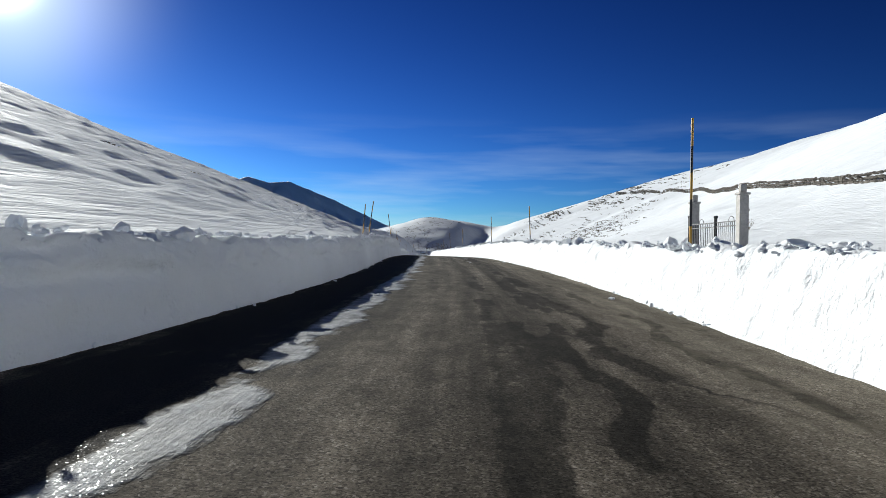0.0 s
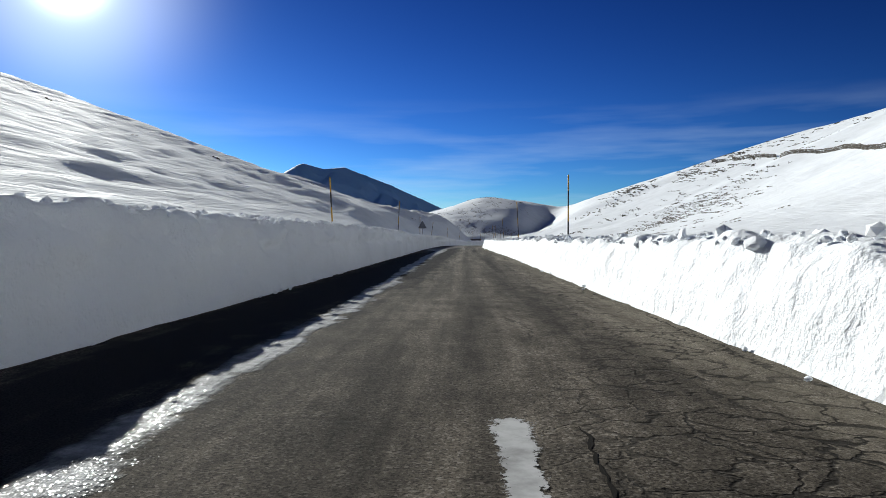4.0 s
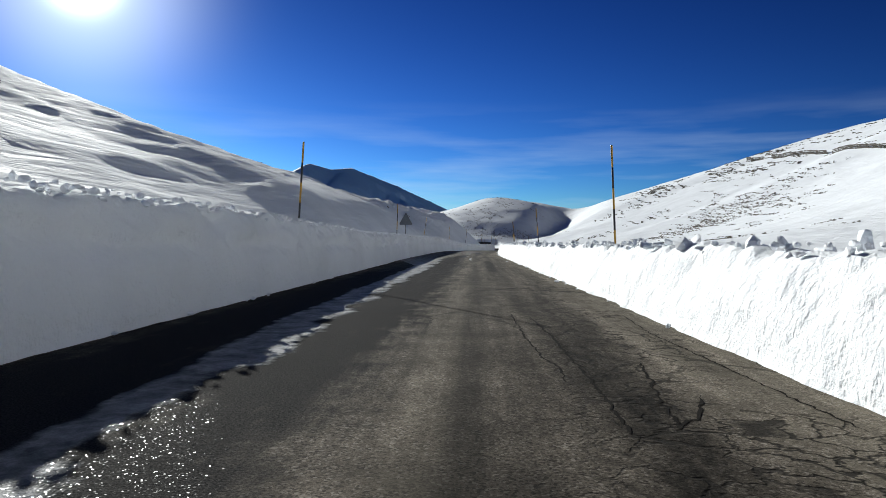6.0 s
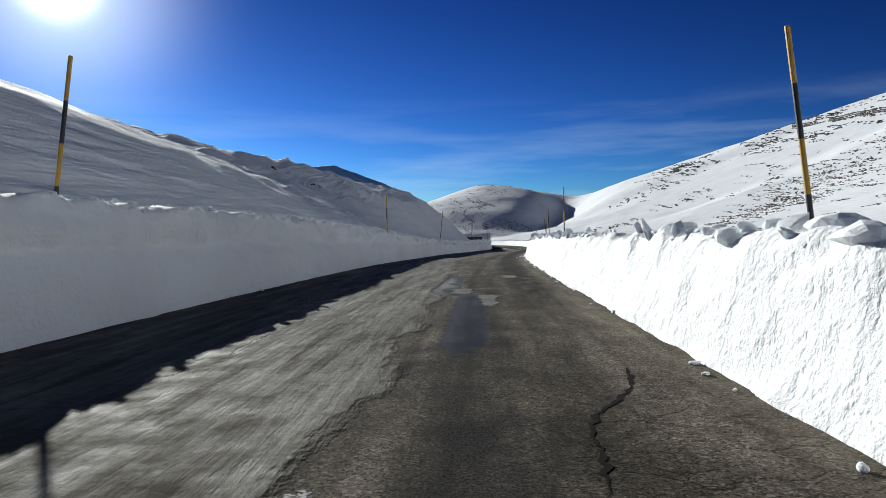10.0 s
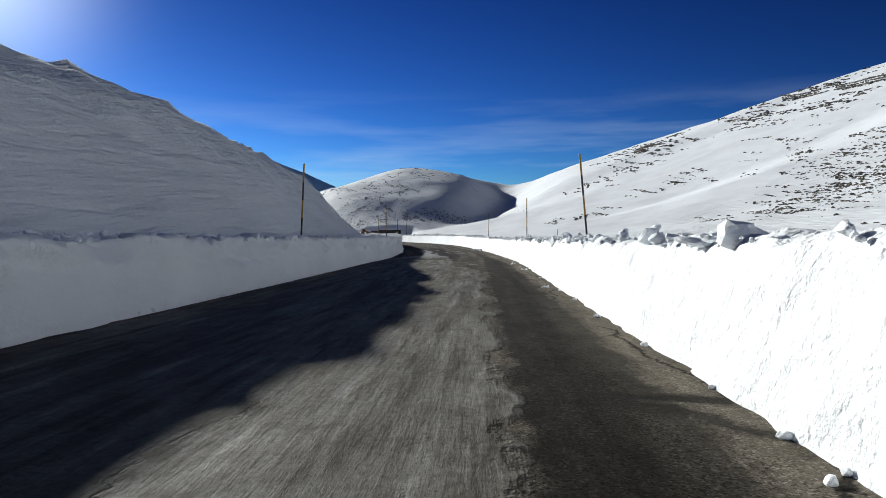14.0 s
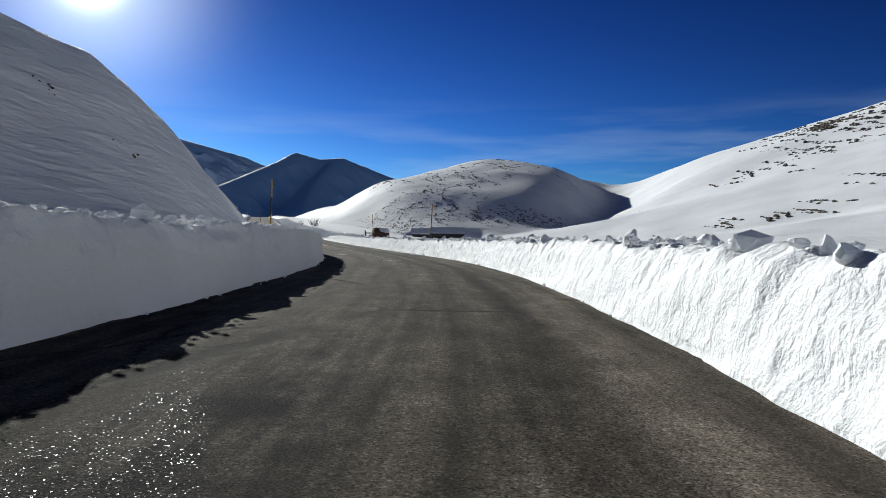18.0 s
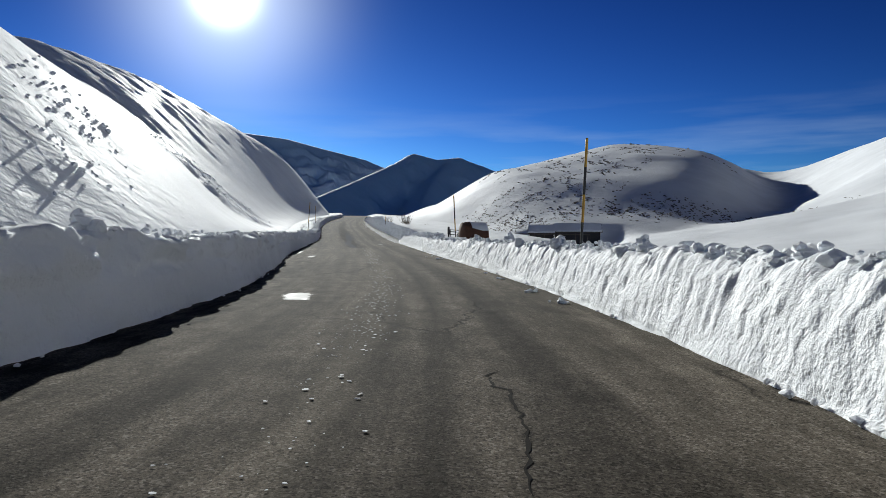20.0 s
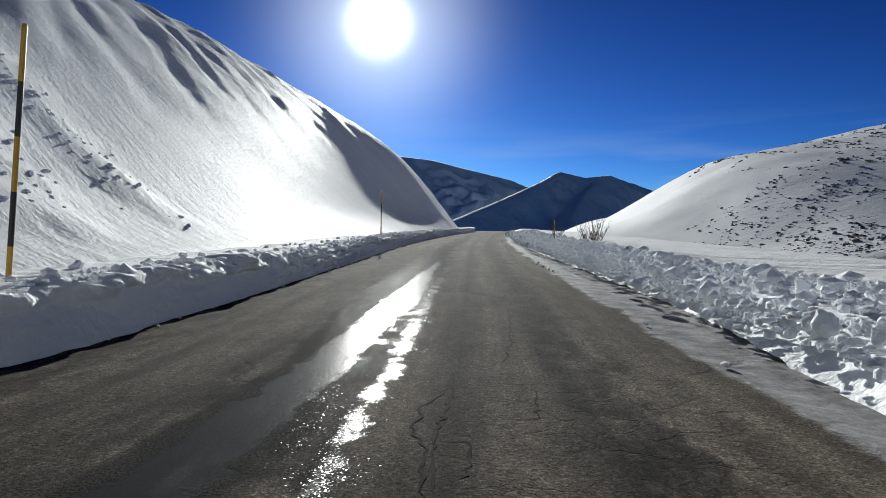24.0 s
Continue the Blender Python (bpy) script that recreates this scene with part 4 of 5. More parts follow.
                put(y + rng.uniform(-0.3, 0.3), e + o, 0.04 + t * rng.uniform(0.75, 1.2) * min(1, (o - 0.75) * 0.95), rng.uniform(0.04, 0.11) * (1.9 if rng.random() < 0.12 else 1))
        if rng.random() < 0.12:
            put(y, e - rng.uniform(-0.02, 0.15), 0.02, rng.uniform(0.02, 0.05))
    slabs = []
    if side > 0:
        # plates of crust broken up on end along the crest
        spots, slabs = slabs, spots
        for y in np.arange(-5, 262, 0.22):
            if rng.random() < 1.5 * max(0, float(vnoise(np.array(y / 2.4), np.array(0.4), 150)) - 0.3):
                e, t = float(along(y, EDGE_Y, EDGE_R)), float(along(y, EDGE_Y, BANK_R))
                put(y + rng.uniform(-0.1, 0.1), e + rng.uniform(0.3, 0.6), t + rng.uniform(-0.04, 0.06), rng.uniform(0.06, 0.18))
        tagged(lumps(name + "_slabs", spots, CLUMP, 61, 0.3, 1.5), "tilted slabs of snow crust along the top of the bank", "snow", kind="stuff")
        spots = slabs
    tagged(lumps(name + "_lumps", spots, CLUMP, 5 + side), "broken lumps of ploughed snow along the bank", "snow", kind="stuff")


bank(-1, "snow_bank_left", "ploughed wall of snow in its own shade beside the road")
bank(1, "snow_bank_right", "sunlit ploughed wall of snow with a ragged top")

# ---- far mountains ----
def polar(azimuth, away, rise_deg):
    a = math.radians(azimuth)
    return -math.sin(a) * away, math.cos(a) * away, math.tan(math.radians(rise_deg * 1.04)) * away


def ridge_sheet(az0, az1, n, near, far, m, crests, fall, rough, seed):
    """Slopes that fall away from crest lines; each crest is a row of azimuth, distance, rise above the eye."""
    azg, dg = np.meshgrid(np.radians(np.linspace(az0, az1, n)), np.linspace(near, far, m), indexing="ij")
    px, py = -np.sin(azg) * dg, np.cos(azg) * dg
    best = np.full(px.shape, -60.0)
    wob = rough * np.abs(fbm(px / 160, py / 160, 5, seed)) + 0.35 * rough * fbm(px / 45, py / 45, 3, seed + 9)
    for line in crests:
        pts = [polar(*row) for row in line]
        for (ax, ay, za), (bx, by, zb) in zip(pts, pts[1:]):
            lx, ly = bx - ax, by - ay
            u = np.clip(((px - ax) * lx + (py - ay) * ly) / (lx * lx + ly * ly), 0, 1)
            off = np.sqrt((px - ax - u * lx) ** 2 + (py - ay - u * ly) ** 2 + 120) - 11
            best = np.maximum(best, za + (zb - za) * u - fall * off - wob * np.clip(off / 90, 0, 1))
    return np.stack([px, py, best - 5], -1)


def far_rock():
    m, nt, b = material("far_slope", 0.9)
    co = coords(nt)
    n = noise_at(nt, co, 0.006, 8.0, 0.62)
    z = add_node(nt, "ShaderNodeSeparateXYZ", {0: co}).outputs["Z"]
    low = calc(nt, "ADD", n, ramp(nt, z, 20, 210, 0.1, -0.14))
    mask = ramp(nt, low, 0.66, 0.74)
    # blue in this snow colour stands in for haze over the distance
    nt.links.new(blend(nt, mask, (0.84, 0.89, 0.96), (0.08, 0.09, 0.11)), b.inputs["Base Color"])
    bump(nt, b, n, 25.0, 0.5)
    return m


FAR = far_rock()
front = ridge_sheet(-8, 34, 520, 1150, 2500, 150, [
    [(16.2, 1900, 5.85), (14.6, 1920, 5.45), (13.0, 1950, 5.6), (11.6, 1970, 5.1), (9.5, 2000, 4.35), (6.8, 2050, 3.2), (5.0, 2100, 2.4), (0.0, 2200, 1.3), (-8.0, 2300, 0.8)],
    [(16.2, 1900, 5.85), (17.6, 1840, 5.1), (20.0, 1700, 3.9), (23.5, 1500, 2.2), (26.0, 1380, 0.8)],
    [(13.4, 1945, 5.58), (14.6, 1780, 4.2), (15.2, 1600, 2.6), (15.6, 1400, 0.8)],
    [(9.5, 2000, 4.35), (10.2, 1800, 2.9), (11.0, 1550, 1.6)]], 0.6, 34, 200)
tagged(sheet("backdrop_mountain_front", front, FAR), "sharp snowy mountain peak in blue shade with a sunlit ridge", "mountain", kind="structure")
rear = ridge_sheet(8, 58, 300, 2300, 3800, 110, [
    [(10.0, 3300, 3.0), (19.0, 3100, 4.9), (21.0, 3050, 5.65), (24.0, 3000, 6.35), (26.7, 3000, 7.0), (28.5, 3000, 7.2), (30.0, 3000, 7.35), (32.5, 3000, 7.1), (40.0, 3000, 6.8), (58.0, 3000, 5.0)],
    [(28.5, 3000, 7.2), (27.5, 2700, 5.0), (26.5, 2450, 2.5)], [(23.0, 3010, 6.1), (22.0, 2750, 4.2), (21.5, 2500, 2.0)], [(34.0, 3000, 7.0), (34.5, 2650, 4.0)]], 0.5, 60, 220)
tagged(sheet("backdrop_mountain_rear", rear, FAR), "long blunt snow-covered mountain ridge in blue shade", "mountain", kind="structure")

# ---- snow poles ----
band_meshes = []
for mat_k in (YELLOW, BLACK):
    bm = bmesh.new()
    rod(bm, (0, 0, 0), (0, 0, 0.5), 0.025, 0.025, 12)
    me = bpy.data.meshes.new("band")
    bm.to_mesh(me)
    bm.free()
    me.materials.append(mat_k)
    band_meshes.append(me)
bm = bmesh.new()
bmesh.ops.create_uvsphere(bm, u_segments=12, v_segments=6, radius=0.026)
cap_mesh = bpy.data.meshes.new("cap")
bm.to_mesh(cap_mesh)
bm.free()
cap_mesh.materials.append(YELLOW)


def snow_pole(x, y, top, lean_x=0.0, lean_y=0.0, worn=False):
    """A tall marker pole of yellow and black bands, its foot deep in the snow."""
    ya = np.array(float(y))
    d = (x - float(road_x(ya))) * math.cos(float(road_turn(ya)))
    least = float(along(ya, EDGE_Y, EDGE_L if d < 0 else EDGE_R)) + ((0.24 if d < 0 else 0.42) + 1.3 * math.tan(math.radians(max(0, -math.copysign(lean_x, d * lean_x))))) * (y < 300)
    x += math.copysign(max(0, least - abs(d)), d)
    foot = float(road_z(ya)) - 0.15
    n = 7
    label = "leaning yellow and black snow marker pole standing in the snow bank" if abs(lean_x) + abs(lean_y) > 3 else "tall yellow and black banded snow marker pole in the snow bank"
    ob = thing("snow_pole", pose(x, y, foot, lean_y, lean_x, 0), label, "snow pole", "snow poles along the road")
    high = top - foot
    for k in range(n):
        z = high - 0.5 * (k + 1)
        if z < -0.45:
            break
        b = new("band", band_meshes[k % 2])
        b.parent = ob
        b.location = (0, 0, z)
    c = new("cap", cap_mesh)
    c.parent = ob
    c.location = (0, 0, high)
    return ob


for row in [
    (4.6, 12.6, 3.6, 0, 0), (4.7, 36.0, 3.6, -3, 0), (3.85, 53.2, 3.95, -2, 0), (2.15, 75.5, 3.75, 0, 0), (1.1, 96.5, 3.95, -3, 0),
    (0.25, 119.1, 3.5, -5, 0), (-0.95, 137.8, 3.25, -6.5, 0), (-1.1, 160.5, 3.4, 0, 0), (-0.3, 179.1, 3.2, -2, 0), (0.95, 198.9, 2.9, -5, 0),
    (2.2, 218.0, 2.65, 0, 0), (2.1, 239.1, 2.35, 1, 0), (-5.8, 270.9, 2.2, 2.5, 0), (-12.25, 286.6, 2.15, -3, 0), (-33.2, 332.8, 2.6, 0, 0),
    (-4.25, 34.9, 3.45, 4, 0), (-3.85, 33.4, 3.5, 7, 0), (-3.72, 51.8, 3.95, -8, 0), (-5.6, 75.5, 3.75, -3, 0), (-6.8, 96.5, 4.05, 3, 0),
    (-8.1, 119.2, 3.7, 1, 0), (-9.25, 139.0, 3.6, 8, 0), (-8.15, 161.2, 3.2, 0, 0), (-8.15, 181.0, 3.25, 6, 0), (-6.5, 201.1, 2.9, 3, 0),
    (-5.35, 219.5, 2.48, 0, 0), (-5.6, 238.3, 1.9, 2.5, 0), (-8.1, 252.5, 2.0, 1, 0), (-28.95, 305.05, 2.9, 4.5, 0), (-39.15, 326.7, 3.6, 0, 0)]:
    snow_pole(*row)

# ---- road sign, seen from its back ----
sign = thing("road_sign", pose(-8.7, 126.5, 0.4, 0, 0, -8), "triangular road sign on grey post, seen from its back", "road sign")
bm = bmesh.new()
ang = [math.radians(a) for a in (90, 210, 330)]
rr = 0.52
ring = []
for k, a in enumerate(ang):
    for e in (-24, -8, 8, 24):
        b2 = a + math.radians(e)
        c = Vector((math.cos(a) * (rr - 0.06), math.sin(a) * (rr - 0.06)))
        ring.append(c + Vector((math.cos(a + math.radians(e * 2.5)), math.sin(a + math.radians(e * 2.5)))) * 0.06)
front = [bm.verts.new((p.x, -0.006, p.y)) for p in ring]
back = [bm.verts.new((p.x, 0.006, p.y)) for p in ring]
bm.faces.new(front)
bm.faces.new(back[::-1])
for k in range(len(ring)):
    bm.faces.new((front[k], back[k], back[(k + 1) % len(ring)], front[(k + 1) % len(ring)]))
bmesh.ops.recalc_face_normals(bm, faces=bm.faces)
plate = part("plate", bm, ZINC, sign)
plate.location = (0, 0.045, 2.55)
bm = bmesh.new()
rod(bm, (0, 0, -0.2), (0, 0, 2.95), 0.03, 0.03, 12)
part("post", bm, ZINC, sign)
for zz in (2.4, 2.75):
    bm = bmesh.new()
    box(bm, -0.16, 0.02, zz - 0.02, 0.16, 0.04, zz + 0.02, 0.004)
    part("bracket", bm, ZINC, sign)

# ---- gateway ----
def pillar(x, y, high):
    z = float(ground_z(np.array(x), np.array(y))) - 0.3
    ob = thing("gate_pillar", pose(x, y, z, 0, 0, 3), "square grey stone gate pillar with a small capital, frosted with snow", "pillar", "gate pillars")
    bm = bmesh.new()
    box(bm, -0.15, -0.15, 0, 0.15, 0.15, high - 0.35, 0.025)
    part("shaft", bm, PALE_STONE, ob)
    bm = bmesh.new()
    box(bm, -0.185, -0.185, high - 0.35, 0.185, 0.185, high - 0.27, 0.02)
    part("capital", bm, PALE_STONE, ob)
    bm = bmesh.new()
    box(bm, -0.1, -0.1, high - 0.27, 0.1, 0.1, high, 0.03)
    part("finial", bm, PALE_STONE, ob)


pillar(10.0, 27.0, 2.35)
pillar(9.66, 21.9, 2.35)
gz = float(ground_z(np.array(9.8), np.array(24.5))) - 0.25
gate = thing("iron_gate", pose(9.83, 24.45, gz, 0, 0, 93.8), "closed black iron gate with upright bars between stone pillars", "gate")
for half in (-1, 1):
    bm = bmesh.new()
    for zz in (0.15, 0.95, 1.1):
        box(bm, min(half * 0.05, half * 2.3), -0.015, zz, max(half * 0.05, half * 2.3), 0.015, zz + 0.035)
    part("rail", bm, IRON, gate)
    for xx in (0.06, 2.25):
        bm = bmesh.new()
        rod(bm, (half * xx, 0, 0), (half * xx, 0, 1.42 if xx > 1 else 1.3), 0.03, 0.03, 8)
        bmesh.ops.create_uvsphere(bm, u_segments=8, v_segments=6, radius=0.055, matrix=Matrix.Translation((half * xx, 0, 1.44 if xx > 1 else 1.32)))
        part("stile", bm, IRON, gate)
    for k in range(1, 15):
        bm = bmesh.new()
        rod(bm, (half * (0.06 + k * 0.146), 0, 0.15), (half * (0.06 + k * 0.146), 0, 1.12), 0.011, 0.011, 6)
        part("bar", bm, IRON, gate)
    bm = bmesh.new()
    for k in range(6):
        a0, a1 = k * math.pi / 6, (k + 1) * math.pi / 6
        rod(bm, (half * (1.15 + 0.2 * math.cos(a0)), 0, 1.13 + 0.16 * math.sin(a0)), (half * (1.15 + 0.2 * math.cos(a1)), 0, 1.13 + 0.16 * math.sin(a1)), 0.012, 0.012, 6)
    part("scroll", bm, IRON, gate)

# ---- rusty tank ----
tank = thing("storage_tank", pose(-12.95, 292.6, 0.5, 0, 0, 33), "rusty brown steel storage tank lying on its side, half under snow", "tank")
TR, TL = 0.6, 1.25
bm = bmesh.new()
prof_pts = [(-TL / 2 - 0.1, 0.0), (-TL / 2 - 0.09, 0.2), (-TL / 2 - 0.05, 0.42), (-TL / 2, TR), (TL / 2, TR), (TL / 2 + 0.05, 0.42), (TL / 2 + 0.09, 0.2), (TL / 2 + 0.1, 0.0)]
rings = []
for px, pr in prof_pts:
    rings.append([bm.verts.new((px, pr * math.cos(a), pr * math.sin(a))) for a in np.linspace(0, 2 * math.pi, 40, endpoint=False)] if pr else [bm.verts.new((px, 0, 0))])
for a, b in zip(rings, rings[1:]):
    for k in range(40):
        quad = [a[k % len(a)], a[(k + 1) % len(a)], b[(k + 1) % len(b)], b[k % len(b)]]
        quad = list(dict.fromkeys(quad))
        if len(quad) > 2:
            bm.faces.new(quad)
bmesh.ops.recalc_face_normals(bm, faces=bm.faces)
part("shell", bm, RUST, tank)
for px in (-TL / 2 + 0.03, TL / 2 - 0.03):
    bm = bmesh.new()
    bmesh.ops.create_cone(bm, cap_ends=False, segments=40, radius1=TR + 0.012, radius2=TR + 0.012, depth=0.05, matrix=Matrix.Translation((px, 0, 0)) @ Matrix.Rotation(math.pi / 2, 4, "Y"))
    bmesh.ops.solidify(bm, geom=list(bm.faces), thickness=0.015)
    part("weld_band", bm, RUST, tank)
bm = bmesh.new()
rod(bm, (-0.32, 0, TR - 0.02), (-0.32, 0, TR + 0.03), 0.17, 0.17, 20)
rod(bm, (-0.32, 0, TR + 0.02), (-0.32, 0, TR + 0.045), 0.19, 0.2, 20)
part("hatch", bm, RUST, tank)
for px in (-0.38, 0.38):
    bm = bmesh.new()
    box(bm, px - 0.06, -0.42, -TR - 0.2, px + 0.06, 0.42, -TR + 0.22, 0.01)
    part("cradle", bm, WOOD, tank)
bm = bmesh.new()
rings = []
for px in np.linspace(-0.25, TL / 2 - 0.02, 14):
    w = 0.9 + 0.35 * min(1, (px + 0.45) * 1.4) if px > -0.3 else 0.5
    rings.append([bm.verts.new((px, (TR + 0.02 + 0.035 * math.cos((a - 1.57) / w * 1.57)) * math.cos(a), (TR + 0.015 + 0.035 * math.cos((a - 1.57) / w * 1.57)) * math.sin(a))) for a in np.linspace(1.57 - w, 1.57 + w, 14)])
for a, b in zip(rings, rings[1:]):
    for k in range(13):
        f = bm.faces.new((a[k], a[k + 1], b[k + 1], b[k]))
        f.smooth = True
bmesh.ops.recalc_face_normals(bm, faces=bm.faces)
part("snow_cover", bm, CLUMP, tank, "smooth pillow of snow over the tank's top")
bm = bmesh.new()
rod(bm, (-TL / 2 + 0.02, 0, TR), (-TL / 2 + 0.02, -TR * 0.9, 0.1), 0.015, 0.015, 6)
rod(bm, (-TL / 2 + 0.02, -TR * 0.9, 0.1), (-TL / 2 - 0.15, -TR * 0.95, -0.5), 0.015, 0.015, 6)
part("pipe", bm, RUST, tank)

# old water fittings beside the tank
trough = thing("pipe_frame", pose(-14.1, 293.0, 0.05, 0, 0, 25), "dark frame of old iron posts and pipes beside the tank", "frame")
for px, py, ph in ((-0.3, 0, 0.85), (-0.2, 0.1, 0.7), (0.08, -0.1, 0.4), (0.22, 0.1, 0.5)):
    bm = bmesh.new()
    rod(bm, (px, py, -0.4), (px, py, ph), 0.03, 0.03, 8)
    if ph > 0.8:
        box(bm, px - 0.05, py - 0.05, ph - 0.4, px + 0.05, py + 0.05, ph, 0.01)
    part("post", bm, IRON, trough)
for zz in (0.45, 0.6, 0.7):
    bm = bmesh.new()
    rod(bm, (-0.3, 0, zz), (0.45, 0.1, zz - 0.05), 0.018, 0.018, 6)
    part("pipe", bm, IRON, trough)


# ---- hut ----
def gable_hut(x, y, z, turn_deg, long, wide, eave, ridge, wall, end, label):
    ob = thing("hut", pose(x, y, z, 0, 0, turn_deg), label, "hut", "huts below the road")
    bm = bmesh.new()
    box(bm, -long / 2, -wide / 2, 0, long / 2, wide / 2, eave, 0.02)
    part("wall", bm, wall, ob)
    for s in (-1, 1):
        bm = bmesh.new()
        v = [bm.verts.new(c) for c in ((s * long / 2, -wide / 2, 0), (s * long / 2, wide / 2, 0), (s * long / 2, wide / 2, eave), (s * long / 2, 0, ridge), (s * long / 2, -wide / 2, eave))]
        bm.faces.new(v)
        bmesh.ops.solidify(bm, geom=list(bm.faces), thickness=0.06)
        bmesh.ops.translate(bm, verts=bm.verts, vec=(s * 0.035, 0, 0))
        part("gable", bm, end, ob, "ochre plastered gable end")
    for s in (-1, 1):
        for lift, thick, over, mat_k, nm in ((0.0, 0.05, 0.25, WOOD, "roof"), (0.055, 0.16, 0.2, CLUMP, "snow_cover")):
            bm = bmesh.new()
            v = [bm.verts.new(c) for c in ((-long / 2 - over, 0, ridge + lift), (long / 2 + over, 0, ridge + lift), (long / 2 + over, s * (wide / 2 + over), eave + lift - over * (ridge - eave) / (wide / 2)), (-long / 2 - over, s * (wide / 2 + over), eave + lift - over * (ridge - eave) / (wide / 2)))]
            f = bm.faces.new(v if s < 0 else v[::-1])
            r = bmesh.ops.extrude_face_region(bm, geom=[f])
            bmesh.ops.translate(bm, verts=[g for g in r["geom"] if isinstance(g, bmesh.types.BMVert)], vec=(0, 0, thick))
            bmesh.ops.recalc_face_normals(bm, faces=bm.faces)
            part(nm, bm, mat_k, ob)
    bm = bmesh.new()
    box(bm, -long / 2 - 0.075, -0.3, 0, -long / 2 - 0.066, 0.3, eave)
    part("door", bm, DARK_WALL, ob)
    for k in range(int(long / 1.1)):
        bm = bmesh.new()
        xx = -long / 2 + 0.5 + k * 1.1
        box(bm, xx - 0.02, -wide / 2 - 0.03, 0.05, xx + 0.02, -wide / 2 - 0.003, eave - 0.05)
        part("batten", bm, WOOD, ob)
    return ob


gable_hut(-15.3, 335.4, -1.1, 8, 2.6, 1.7, 1.95, 2.6, DARK_WALL, PLASTER, "small hut with ochre gable and snow-covered roof below the road")
gable_hut(-11.4, 336.4, -1.1, 8, 4.9, 2.0, 2.1, 2.8, DARK_WALL, PLASTER, "long low shed with dark walls and snow-covered roof")
pergola = thing("timber_frame", pose(-16.6, 331.4, -1.05, 0, 0, 8), "open frame of grey wooden posts and beams before the huts", "frame")
for k in range(8):
    bm = bmesh.new()
    rod(bm, (-1.4 + k * 1.15, 0.25 * (k % 2), -0.3), (-1.4 + k * 1.15 + (0.08 if k % 2 else -0.06), 0.25 * (k % 2), 1.75 - 0.25 * (k % 3)), 0.05, 0.04, 8)
    part("post", bm, WOOD, pergola)
for zz, r in ((1.7, 0.045), (0.55, 0.035), (0.2, 0.03)):
    bm = bmesh.new()
    rod(bm, (-1.7, 0.1, zz), (7.0, 0.15, zz - 0.08), r, r, 8)
    part("beam", bm, WOOD, pergola)

# ---- dry stone wall on the hillside ----
def settled(rows):
    """Rows of x, y, height above the land, size, with that height turned into the world's."""
    a = np.array(rows, float)
    a[:, 2] += ground_z(a[:, 0], a[:, 1])
    return a.tolist()


rng = np.random.default_rng(4)
wall_pts = [(56, 86), (69, 144), (84, 200), (96, 254), (96, 320), (92, 362)]
leg = []
for (ax, ay), (bx, by) in zip(wall_pts, wall_pts[1:]):
    n = int(math.hypot(bx - ax, by - ay) / 0.55)
    for k in range(n):
        u = k / n
        leg.append((ax + (bx - ax) * u, ay + (by - ay) * u))
spots = []
for k, (x, y) in enumerate(leg):
    hi = 1.25 + 0.4 * float(vnoise(np.array(k / 30), np.array(0.5), 7))
    if vnoise(np.array(k / 9.0), np.array(2.5), 9) < 0.2:
        continue
    for q in range(3):
        spots.append((x + rng.uniform(-0.2, 0.2), y + rng.uniform(-0.2, 0.2), hi * (q + 0.3) / 3, rng.uniform(0.3, 0.46)))
tagged(lumps("stone_wall", settled(spots), STONE, 6, 0.6), "long dry-stone retaining wall across the snowy hillside", "stone wall", kind="stuff")

# ---- bare rock and tufts where the wind has cleared the slopes ----
spots = []


def scatter(cx, cy, wx, wy, n, s0, reach=1.6, lean=(-0.35, 0.15)):
    """Streaks of stones blown clear, each streak a short oblique line."""
    for _ in range(n):
        sx, sy, tilt = cx + rng.normal(0, wx), cy + rng.normal(0, wy), rng.uniform(*lean)
        for _ in range(rng.integers(3, 14)):
            run = rng.normal(0, reach * s0 / 0.25)
            x, y = sx + run * tilt + rng.normal(0, 0.25), sy + run
            spots.append((x, y, -0.02, s0 * rng.uniform(0.4, 1.4)))


# peppered patch low on the sunny slope, then thinner streaks up to its crest
for row in [(57, 277, 4, 6, 24, 0.24), (64, 277, 4, 6, 22, 0.26), (48, 221, 4, 5, 14, 0.2), (62, 238, 5, 6, 18, 0.24), (68, 256, 5, 7, 22, 0.25), (77, 345, 4, 7, 16, 0.36), (64, 384, 5, 6, 16, 0.4), (50, 266, 5, 8, 90, 0.22), (46, 258, 5, 6, 60, 0.2), (36, 255, 4, 5, 22, 0.2), (34, 251, 3, 4, 14, 0.2), (58, 264, 4, 6, 30, 0.22), (70, 275, 4, 7, 24, 0.25), (81, 285, 4, 8, 22, 0.3),
            (19, 170, 3, 5, 14, 0.2), (30, 166, 6, 6, 22, 0.22), (26, 217, 4, 9, 20, 0.18), (84, 356, 4, 9, 26, 0.42), (58, 377, 5, 8, 20, 0.4), (87, 329, 4, 8, 24, 0.38), (54, 362, 4, 6, 16, 0.38),
            (50, 350, 4, 5, 14, 0.35), (63, 364, 4, 7, 16, 0.38), (45, 315, 5, 6, 14, 0.3), (25, 307, 5, 4, 14, 0.26), (100, 371, 9, 14, 26, 0.45), (120, 330, 14, 20, 24, 0.45), (40, 348, 6, 4, 14, 0.3), (66, 300, 8, 12, 18, 0.3), (98, 300, 8, 14, 16, 0.35)]:
    scatter(*row)
